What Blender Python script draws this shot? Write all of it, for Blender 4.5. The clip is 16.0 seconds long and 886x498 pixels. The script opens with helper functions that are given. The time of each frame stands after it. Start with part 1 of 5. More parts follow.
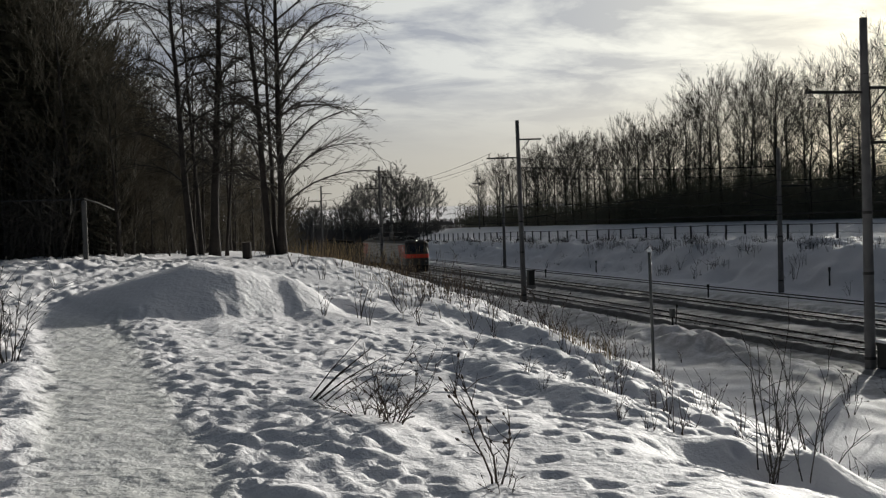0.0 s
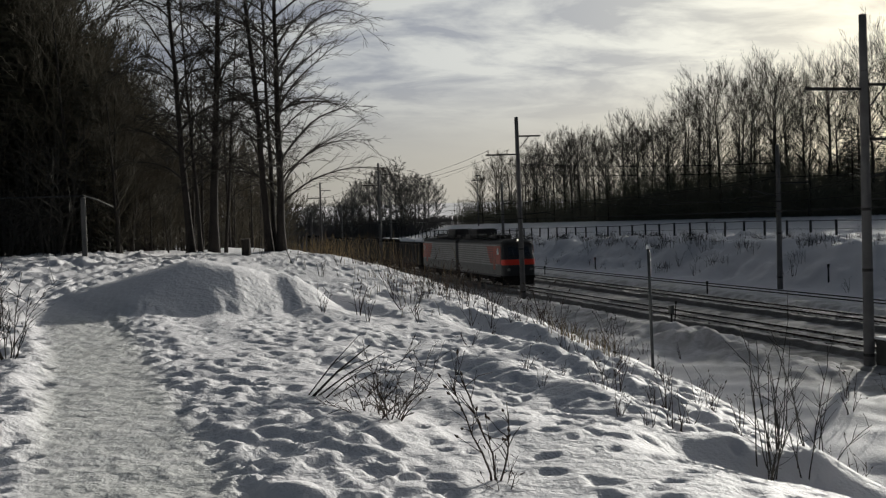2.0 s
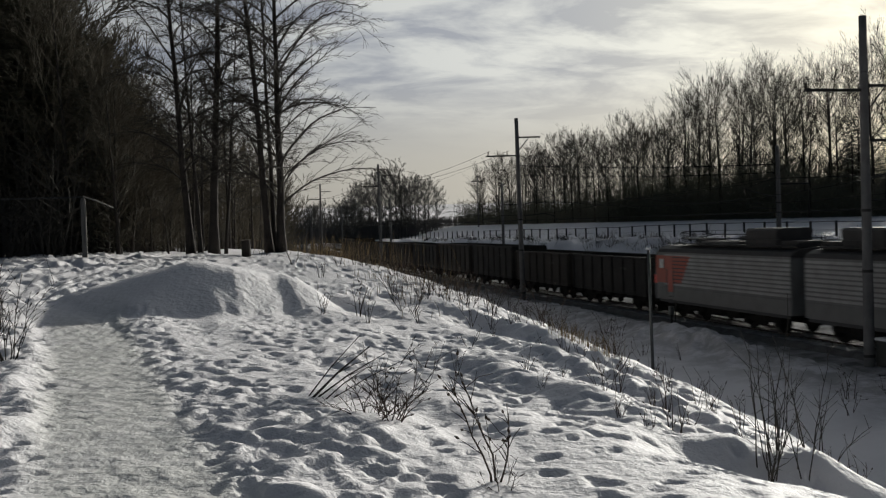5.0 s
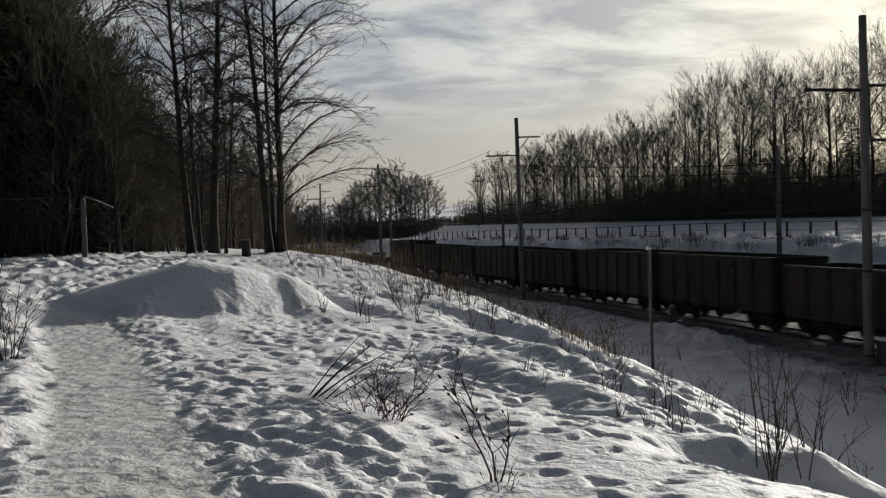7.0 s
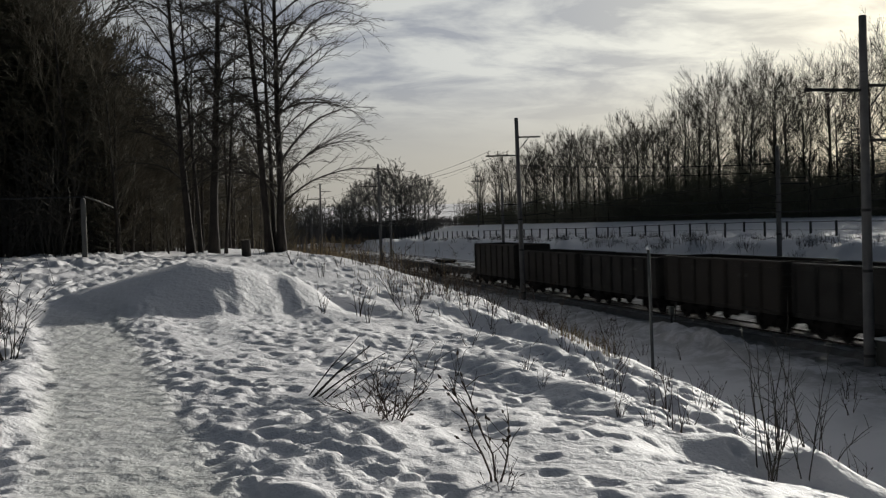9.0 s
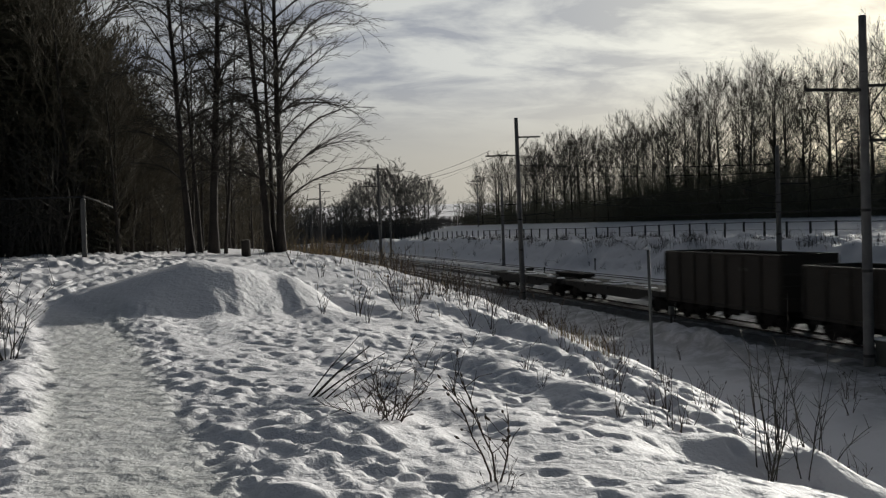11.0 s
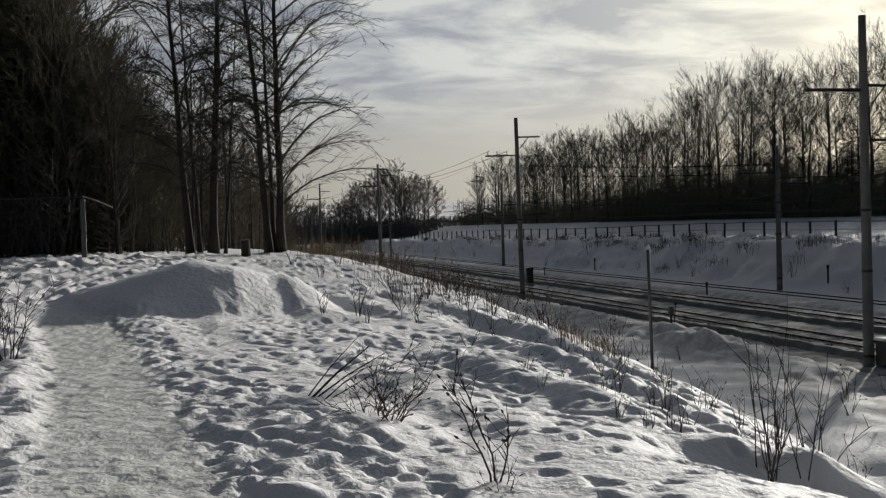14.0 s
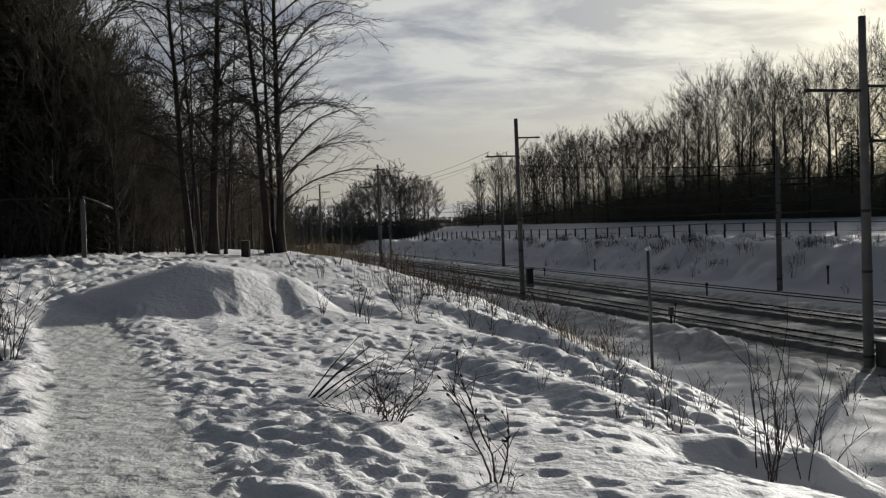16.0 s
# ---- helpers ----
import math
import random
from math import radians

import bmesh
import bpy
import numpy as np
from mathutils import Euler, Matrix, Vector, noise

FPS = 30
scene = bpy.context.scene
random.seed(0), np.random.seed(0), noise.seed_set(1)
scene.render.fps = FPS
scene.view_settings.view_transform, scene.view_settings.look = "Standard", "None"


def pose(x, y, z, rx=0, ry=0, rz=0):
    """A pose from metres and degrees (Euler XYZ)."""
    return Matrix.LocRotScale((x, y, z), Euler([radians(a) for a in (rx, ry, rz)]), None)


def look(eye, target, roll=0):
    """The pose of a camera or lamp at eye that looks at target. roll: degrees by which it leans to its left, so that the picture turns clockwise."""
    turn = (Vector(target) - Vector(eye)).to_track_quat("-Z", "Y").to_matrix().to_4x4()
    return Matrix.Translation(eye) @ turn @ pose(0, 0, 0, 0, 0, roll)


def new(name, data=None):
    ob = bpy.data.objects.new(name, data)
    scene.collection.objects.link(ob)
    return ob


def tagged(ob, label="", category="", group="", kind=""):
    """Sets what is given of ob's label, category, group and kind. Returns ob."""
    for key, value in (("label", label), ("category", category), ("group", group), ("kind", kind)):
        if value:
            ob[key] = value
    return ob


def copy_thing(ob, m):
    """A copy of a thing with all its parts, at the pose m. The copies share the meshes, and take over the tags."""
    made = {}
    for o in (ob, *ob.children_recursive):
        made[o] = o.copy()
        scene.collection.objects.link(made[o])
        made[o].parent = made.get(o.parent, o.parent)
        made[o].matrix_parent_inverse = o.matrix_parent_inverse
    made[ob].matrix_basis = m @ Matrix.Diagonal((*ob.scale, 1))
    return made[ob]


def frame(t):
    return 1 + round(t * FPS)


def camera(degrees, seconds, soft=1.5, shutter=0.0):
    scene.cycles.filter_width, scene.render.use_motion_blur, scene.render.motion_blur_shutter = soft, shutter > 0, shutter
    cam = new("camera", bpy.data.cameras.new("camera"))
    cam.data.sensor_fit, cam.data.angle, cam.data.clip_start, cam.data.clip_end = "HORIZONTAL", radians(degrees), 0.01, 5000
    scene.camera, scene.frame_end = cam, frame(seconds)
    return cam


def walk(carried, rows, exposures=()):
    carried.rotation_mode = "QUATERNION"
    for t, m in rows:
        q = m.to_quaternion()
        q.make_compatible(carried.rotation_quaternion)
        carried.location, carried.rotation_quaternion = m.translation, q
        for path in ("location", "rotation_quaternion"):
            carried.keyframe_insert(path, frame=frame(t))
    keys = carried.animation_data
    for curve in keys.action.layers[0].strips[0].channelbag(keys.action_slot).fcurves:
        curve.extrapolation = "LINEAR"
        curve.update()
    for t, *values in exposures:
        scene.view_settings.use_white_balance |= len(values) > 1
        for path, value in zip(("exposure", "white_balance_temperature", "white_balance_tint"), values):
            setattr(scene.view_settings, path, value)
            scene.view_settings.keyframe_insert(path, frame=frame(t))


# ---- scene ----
EYE = (0.0, 0.0, 5.92)
HEADING, TILT, LEAN = 13.96, 1.317, 1.615     # degrees right of the track's line, down, to the right

cam = camera(44.4, 16.0, soft=1.3, shutter=0.5)


def aim(yaw, pitch):
    """The camera's pose with small turns of the hand in degrees."""
    h, p = radians(HEADING + yaw), radians(-TILT + pitch)
    to = (EYE[0] + 100 * math.sin(h) * math.cos(p), EYE[1] + 100 * math.cos(h) * math.cos(p), EYE[2] + 100 * math.sin(p))
    return look(EYE, to, -LEAN)


D = 0.0298
walk(cam, [(0.0, aim(-1.4 * D, 4.3 * D)), (0.5, aim(0, 3.0 * D)), (1.0, aim(0, -0.2 * D)), (1.5, aim(0, -1.5 * D)), (3.0, aim(0, -1.5 * D)),
           (3.5, aim(0, 0)), (4.0, aim(0, 0.8 * D)), (6.5, aim(0, 0.2 * D)), (9.0, aim(0, 0.2 * D)), (12.0, aim(0.6 * D, 0.2 * D)),
           (14.0, aim(0.8 * D, 0.2 * D)), (14.6, aim(0.8 * D, 1.2 * D)), (16.0, aim(0.8 * D, 1.3 * D))],
     exposures=[(0.0, 0.05), (0.5, -0.08), (1.4, -0.10), (16.0, -0.10)])

# ---------------------------------------------------------------- light
SUN_AZ, SUN_EL = 43.0, 13.5     # degrees clockwise from +Y, above the horizon

world = bpy.data.worlds.new("world")
scene.world = world
world.use_nodes = True


def build_sky():
    nt = world.node_tree
    N, L = nt.nodes, nt.links
    N.clear()
    out = N.new("ShaderNodeOutputWorld")
    sky = N.new("ShaderNodeTexSky")
    sky.sky_type, sky.sun_disc = "NISHITA", False
    sky.sun_elevation, sky.sun_rotation = radians(SUN_EL), radians(SUN_AZ)
    sky.air_density, sky.dust_density, sky.altitude = 1.0, 2.5, 50
    clear = N.new("ShaderNodeBackground")
    clear.inputs["Strength"].default_value = 0.057
    L.new(sky.outputs[0], clear.inputs[0])
    geo = N.new("ShaderNodeTexCoord")
    sep = N.new("ShaderNodeSeparateXYZ")
    L.new(geo.outputs["Generated"], sep.inputs[0])

    def m(op, a, b=None, c=None):
        n = N.new("ShaderNodeMath")
        n.operation = op
        for i, v in enumerate((a, b, c)):
            if v is None:
                continue
            if isinstance(v, (int, float)):
                n.inputs[i].default_value = v
            else:
                L.new(v, n.inputs[i])
        return n.outputs[0]
    # cloud layer: the direction projected on a flat deck
    z = m("ADD", m("MAXIMUM", sep.outputs[2], 0.0), 0.16)
    comb = N.new("ShaderNodeCombineXYZ")
    L.new(m("DIVIDE", sep.outputs[0], z), comb.inputs[0])
    L.new(m("DIVIDE", sep.outputs[1], z), comb.inputs[1])
    mp = N.new("ShaderNodeMapping")
    mp.inputs["Rotation"].default_value = (0, 0, radians(20))
    mp.inputs["Scale"].default_value = (0.95, 1.25, 1.0)
    L.new(comb.outputs[0], mp.inputs[0])
    n1 = N.new("ShaderNodeTexNoise")
    n1.inputs["Scale"].default_value, n1.inputs["Detail"].default_value, n1.inputs["Roughness"].default_value = 2.5, 9, 0.6
    n1.inputs["Distortion"].default_value = 0.35
    L.new(mp.outputs[0], n1.inputs["Vector"])
    ramp = N.new("ShaderNodeMapRange")
    ramp.inputs["From Min"].default_value, ramp.inputs["From Max"].default_value = 0.41, 0.60
    L.new(n1.outputs[0], ramp.inputs[0])
    # brightness of cloud: warmer and brighter toward the sun
    az, el = radians(SUN_AZ), radians(SUN_EL)
    dot = N.new("ShaderNodeVectorMath")
    dot.operation = "DOT_PRODUCT"
    L.new(geo.outputs["Generated"], dot.inputs[0])
    dot.inputs[1].default_value = (math.sin(az) * math.cos(el), math.cos(az) * math.cos(el), math.sin(el))
    near = m("POWER", m("MAXIMUM", dot.outputs["Value"], 0.0), 22.0)
    thick = N.new("ShaderNodeMix")
    thick.data_type = "RGBA"
    thick.inputs["A"].default_value = (0.40, 0.435, 0.51, 1)
    thick.inputs["B"].default_value = (0.80, 0.825, 0.815, 1)
    # the deck dissolves into even haze toward the horizon
    haze = N.new("ShaderNodeMapRange")
    haze.interpolation_type = "SMOOTHSTEP"
    haze.inputs["From Min"].default_value, haze.inputs["From Max"].default_value = 0.03, 0.15
    L.new(sep.outputs[2], haze.inputs[0])
    L.new(m("ADD", m("MULTIPLY", m("SUBTRACT", ramp.outputs[0], 0.42), haze.outputs[0]), 0.42), thick.inputs["Factor"])
    glow = N.new("ShaderNodeMix")
    glow.data_type = "RGBA"
    glow.blend_type = "ADD"
    glow.inputs["Factor"].default_value = 1.0
    low = N.new("ShaderNodeMix")
    low.data_type = "RGBA"
    low.inputs["A"].default_value = (0.585, 0.575, 0.53, 1)     # warm haze over the horizon
    L.new(haze.outputs[0], low.inputs["Factor"])
    L.new(thick.outputs["Result"], low.inputs["B"])
    L.new(low.outputs["Result"], glow.inputs["A"])
    gl = N.new("ShaderNodeVectorMath")
    gl.operation = "SCALE"
    gl.inputs[0].default_value = (0.53, 0.505, 0.31)
    L.new(near, gl.inputs["Scale"])
    L.new(gl.outputs[0], glow.inputs["B"])
    cloud = N.new("ShaderNodeBackground")
    # forward scattering: the veil of cloud is bright round the sun and dull away from it
    veil = N.new("ShaderNodeMapRange")
    veil.interpolation_type = "SMOOTHSTEP"
    veil.inputs["From Min"].default_value, veil.inputs["From Max"].default_value = 0.30, 0.98
    veil.inputs["To Min"].default_value, veil.inputs["To Max"].default_value = 0.0, 0.92
    L.new(dot.outputs["Value"], veil.inputs[0])
    L.new(veil.outputs[0], cloud.inputs["Strength"])
    L.new(glow.outputs["Result"], cloud.inputs[0])
    mix = N.new("ShaderNodeMixShader")
    cover = N.new("ShaderNodeMapRange")
    cover.interpolation_type = "SMOOTHSTEP"
    for k, v in zip(("From Min", "From Max", "To Min", "To Max"), (0.30, 0.85, 0.55, 0.92)):
        cover.inputs[k].default_value = v
    L.new(dot.outputs["Value"], cover.inputs[0])
    L.new(cover.outputs[0], mix.inputs[0])
    L.new(clear.outputs[0], mix.inputs[1])
    L.new(cloud.outputs[0], mix.inputs[2])
    L.new(mix.outputs[0], out.inputs[0])


build_sky()
sun = new("sun", bpy.data.lights.new("sun", "SUN"))
sun.data.energy, sun.data.angle, sun.data.color = 5.0, radians(0.8), (1.0, 0.972, 0.89)
_a, _e = radians(SUN_AZ), radians(SUN_EL)
sun.matrix_world = look((math.sin(_a) * math.cos(_e) * 100, math.cos(_a) * math.cos(_e) * 100, math.sin(_e) * 100), (0, 0, 0))


# ---------------------------------------------------------------- materials
def material(name, base, rough=0.7, metal=0.0, var=0.25, scale=4.0, fine=40.0, bump=0.3, bump_dist=0.01, tint=None, spec=0.3, stain=0.0, per_object=0.0, emit=0.0, clods=None):
    """A surface with colour variation at two scales and fine relief; scales per metre, in object space."""
    mat = bpy.data.materials.new(name)
    mat.use_nodes = True
    nt = mat.node_tree
    N, L = nt.nodes, nt.links
    bsdf = N["Principled BSDF"]
    bsdf.inputs["Roughness"].default_value = rough
    bsdf.inputs["Metallic"].default_value = metal
    bsdf.inputs["Specular IOR Level"].default_value = spec
    tc = N.new("ShaderNodeTexCoord")
    big = N.new("ShaderNodeTexNoise")
    big.inputs["Scale"].default_value, big.inputs["Detail"].default_value = scale, 5
    small = N.new("ShaderNodeTexNoise")
    small.inputs["Scale"].default_value, small.inputs["Detail"].default_value = fine, 3
    for n in (big, small):
        L.new(tc.outputs["Object"], n.inputs["Vector"])
    b = Vector(base)
    t = Vector(tint) if tint else b * 0.55
    mix = N.new("ShaderNodeMix")
    mix.data_type = "RGBA"
    mix.inputs["A"].default_value = (*b, 1)
    mix.inputs["B"].default_value = (*t, 1)
    mr = N.new("ShaderNodeMapRange")
    mr.inputs["From Min"].default_value, mr.inputs["From Max"].default_value = 0.38, 0.68
    mr.inputs["To Max"].default_value = min(1.0, var * 2 + stain)
    L.new(big.outputs[0], mr.inputs[0])
    L.new(mr.outputs[0], mix.inputs["Factor"])
    mul = N.new("ShaderNodeMix")
    mul.data_type, mul.blend_type = "RGBA", "MULTIPLY"
    mul.inputs["Factor"].default_value = var
    L.new(mix.outputs["Result"], mul.inputs["A"])
    L.new(small.outputs[0], mul.inputs["B"])
    last = mul.outputs["Result"]
    if per_object:
        info = N.new("ShaderNodeObjectInfo")
        hsv = N.new("ShaderNodeHueSaturation")
        r2 = N.new("ShaderNodeMapRange")
        r2.inputs["To Min"].default_value, r2.inputs["To Max"].default_value = 1 - per_object, 1 + per_object
        L.new(info.outputs["Random"], r2.inputs[0])
        L.new(r2.outputs[0], hsv.inputs["Value"])
        L.new(last, hsv.inputs["Color"])
        last = hsv.outputs[0]
    L.new(last, bsdf.inputs["Base Color"])
    if bump:
        bp = N.new("ShaderNodeBump")
        bp.inputs["Strength"].default_value, bp.inputs["Distance"].default_value = bump, bump_dist
        L.new(small.outputs[0], bp.inputs["Height"])
        if clods:
            # coarser relief under the grain: clods and crust
            mid = N.new("ShaderNodeTexNoise")
            mid.inputs["Scale"].default_value, mid.inputs["Detail"].default_value, mid.inputs["Roughness"].default_value = clods[0], 4, 0.6
            L.new(tc.outputs["Object"], mid.inputs["Vector"])
            b2 = N.new("ShaderNodeBump")
            b2.inputs["Strength"].default_value, b2.inputs["Distance"].default_value = 0.7, clods[1]
            L.new(mid.outputs[0], b2.inputs["Height"])
            L.new(b2.outputs[0], bp.inputs["Normal"])
        L.new(bp.outputs[0], bsdf.inputs["Normal"])
    if emit:
        bsdf.inputs["Emission Color"].default_value = (*base, 1)
        bsdf.inputs["Emission Strength"].default_value = emit
    return mat


SNOW = material("snow", (0.80, 0.782, 0.80), 0.75, var=0.07, scale=0.7, fine=30, bump=0.34, bump_dist=0.02, tint=(0.69, 0.675, 0.70), spec=0.25, clods=(8.0, 0.055))


def soil_snow():
    """Soot and ballast dust beside the tracks, packed trodden snow on the path."""
    nt = SNOW.node_tree
    N, L = nt.nodes, nt.links
    bsdf = N["Principled BSDF"]
    clean = bsdf.inputs["Base Color"].links[0].from_socket
    tc = N.new("ShaderNodeTexCoord")
    sep = N.new("ShaderNodeSeparateXYZ")
    L.new(tc.outputs["Object"], sep.inputs[0])

    def ramp(v, a, b, lo=0.0, hi=1.0):
        n = N.new("ShaderNodeMapRange")
        n.interpolation_type = "SMOOTHSTEP"
        for k, x in zip(("From Min", "From Max", "To Min", "To Max"), (a, b, lo, hi)):
            n.inputs[k].default_value = x
        L.new(v, n.inputs[0])
        return n.outputs[0]

    def calc(op, a, b):
        n = N.new("ShaderNodeMath")
        n.operation = op
        for i, v in enumerate((a, b)):
            if isinstance(v, (int, float)):
                n.inputs[i].default_value = v
            else:
                L.new(v, n.inputs[i])
        return n.outputs[0]

    def blend(fac, a, colour):
        n = N.new("ShaderNodeMix")
        n.data_type = "RGBA"
        L.new(fac, n.inputs["Factor"])
        L.new(a, n.inputs["A"])
        n.inputs["B"].default_value = (*colour, 1)
        return n.outputs["Result"]
    ns = N.new("ShaderNodeTexNoise")
    ns.inputs["Scale"].default_value, ns.inputs["Detail"].default_value, ns.inputs["Roughness"].default_value = 0.9, 7, 0.7
    L.new(tc.outputs["Object"], ns.inputs["Vector"])
    soot = calc("MULTIPLY", calc("MULTIPLY", ramp(sep.outputs[0], 19.0, 26.5), ramp(sep.outputs[0], 41.0, 47.0, 1.0, 0.0)), ramp(ns.outputs[0], 0.36, 0.62, 0.25, 1.0))
    off = calc("ABSOLUTE", calc("ADD", calc("ADD", sep.outputs[0], 0.1), calc("MULTIPLY", calc("SUBTRACT", sep.outputs[1], 5.0), 0.092)), 0.0)
    packed = calc("MULTIPLY", ramp(off, 0.45, 0.85, 1.0, 0.0), ramp(sep.outputs[1], 19.0, 24.0, 1.0, 0.0))
    packed = calc("MULTIPLY", packed, ramp(ns.outputs[0], 0.3, 0.6, 0.6, 1.0))
    c = blend(soot, clean, (0.33, 0.32, 0.312))
    c = blend(packed, c, (0.61, 0.605, 0.59))
    L.new(c, bsdf.inputs["Base Color"])


soil_snow()
SNOW_CAP = material("snow_cap", (0.80, 0.80, 0.82), 0.8, var=0.08, scale=2, fine=20, bump=0.4, bump_dist=0.02, tint=(0.66, 0.67, 0.7))
DIRTY = material("dirty_snow", (0.46, 0.45, 0.445), 0.85, var=0.4, scale=0.9, fine=9, bump=0.8, bump_dist=0.05, tint=(0.13, 0.123, 0.12), stain=0.3)
SLEEPER = material("sleeper_concrete", (0.26, 0.25, 0.24), 0.9, var=0.3, scale=3, fine=30, per_object=0.2)
RAIL = material("rail_steel", (0.055, 0.04, 0.032), 0.55, 0.4, var=0.3, scale=5, fine=60)
RAIL_TOP = material("polished_steel", (0.42, 0.42, 0.43), 0.28, 1.0, var=0.1)
CONCRETE = material("pole_concrete", (0.17, 0.165, 0.165), 0.85, var=0.3, scale=1.6, fine=45, bump=0.4, per_object=0.1)
IRON = material("weathered_iron", (0.05, 0.048, 0.046), 0.6, 0.3, var=0.3, scale=6, fine=60)
WIRE = material("wire", (0.018, 0.018, 0.018), 0.9, 0.0, var=0.1)
GLASS_INS = material("porcelain", (0.12, 0.08, 0.06), 0.3, 0, var=0.15)
BARK = material("bark", (0.060, 0.051, 0.045), 0.95, var=0.4, scale=3, fine=25, bump=0.9, bump_dist=0.03, tint=(0.032, 0.028, 0.025))
FADED = material("faded_mark", (0.085, 0.08, 0.072), 0.85, var=0.4, scale=6, fine=30, tint=(0.035, 0.03, 0.026), stain=0.2)
BARK_PALE = material("bark_aspen", (0.058, 0.052, 0.043), 0.95, var=0.4, scale=1.2, fine=20, bump=0.6, bump_dist=0.02, tint=(0.045, 0.04, 0.036), per_object=0.25)
TWIG = material("twigs", (0.060, 0.054, 0.046), 0.95, var=0.2, scale=3, fine=20, bump=0, per_object=0.15)
TWIG_WOOD = material("brown_twigs", (0.118, 0.102, 0.074), 0.95, var=0.3, scale=0.6, fine=12, bump=0, tint=(0.075, 0.067, 0.048), per_object=0.3)
TWIG_FAR = material("aspen_twigs", (0.050, 0.044, 0.033), 0.95, var=0.25, scale=1, fine=12, bump=0, per_object=0.2)
BALLAST = material("ballast", (0.13, 0.122, 0.115), 0.95, var=0.5, scale=1.4, fine=11, bump=1.0, bump_dist=0.06, tint=(0.19, 0.185, 0.18))
NEEDLE = material("spruce_needles", (0.105, 0.105, 0.075), 0.9, var=0.35, scale=1.5, fine=30, bump=0, per_object=0.2)
# the blue of the far haze is painted into the hill's own colour
HILL = material("hazy_hill", (0.30, 0.33, 0.40), 1.0, var=0.3, scale=0.01, fine=0.1, bump=0, spec=0)
# far trees, with haze painted in as a lighter twig colour
HAZY = material("haze_pale_twigs", (0.15, 0.145, 0.135), 0.95, var=0.25, scale=0.5, fine=6, bump=0, per_object=0.2)
BRUSH = material("dark_brush", (0.17, 0.165, 0.125), 0.95, var=0.3, scale=0.3, fine=3, bump=0)
# paler than the near brush: the haze of distance is put into this colour
HEDGE = material("haze_pale_brush", (0.13, 0.125, 0.125), 0.95, var=0.3, scale=0.3, fine=3, bump=0)
WEED = material("dry_stems", (0.075, 0.055, 0.042), 0.9, var=0.3, scale=6, fine=50, bump=0)
GRASS = material("dry_grass", (0.34, 0.25, 0.13), 0.9, var=0.35, scale=3, fine=30, bump=0)
FENCE = material("fence_metal", (0.05, 0.05, 0.052), 0.7, 0.2, var=0.25, per_object=0.15)
MESH_IRON = material("fence_mesh", (0.15, 0.145, 0.14), 0.6, 0.3, var=0.2)
GALV = material("galvanised", (0.16, 0.165, 0.16), 0.5, 0.5, var=0.25)
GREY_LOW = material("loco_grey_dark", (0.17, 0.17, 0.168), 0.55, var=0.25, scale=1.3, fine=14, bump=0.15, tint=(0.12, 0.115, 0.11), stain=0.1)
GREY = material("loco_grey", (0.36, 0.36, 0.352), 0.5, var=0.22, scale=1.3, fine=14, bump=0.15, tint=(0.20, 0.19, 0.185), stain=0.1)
RED = material("loco_red", (0.40, 0.065, 0.035), 0.45, var=0.2, scale=1.4, fine=14, bump=0.15, tint=(0.30, 0.05, 0.03))
BRIGHT = material("loco_stripe", (0.85, 0.055, 0.03), 0.4, var=0.12, scale=1.4, fine=14, bump=0.1, tint=(0.6, 0.04, 0.03))
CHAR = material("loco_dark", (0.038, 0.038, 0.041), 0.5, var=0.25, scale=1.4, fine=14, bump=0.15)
ROOF = material("loco_roof", (0.065, 0.06, 0.058), 0.7, var=0.35, scale=1.6, fine=14, bump=0.3)
UNDER = material("bogie_grime", (0.026, 0.024, 0.023), 0.95, spec=0.08, var=0.3, scale=4, fine=25)
PANE = material("cab_glass", (0.02, 0.022, 0.025), 0.2, 0, var=0.05, spec=0.8, bump=0)
LAMP = material("headlamp", (1.0, 0.92, 0.75), 0.2, var=0.0, emit=1.5, bump=0)
WAGON = material("wagon_paint", (0.034, 0.029, 0.024), 0.8, var=0.35, scale=0.9, fine=12, bump=0.3, tint=(0.04, 0.033, 0.028), stain=0.2, per_object=0.12)
WAGON_G = material("wagon_grey_paint", (0.034, 0.031, 0.028), 0.8, var=0.35, scale=0.9, fine=12, bump=0.3, stain=0.2, per_object=0.2)
COAL = material("coal_load", (0.025, 0.024, 0.024), 0.9, var=0.4, scale=3, fine=20, bump=1.0, bump_dist=0.06)
BOX = material("cabinet_paint", (0.05, 0.052, 0.048), 0.6, var=0.3)
PALE = material("pale_paint", (0.24, 0.235, 0.225), 0.7, var=0.25)


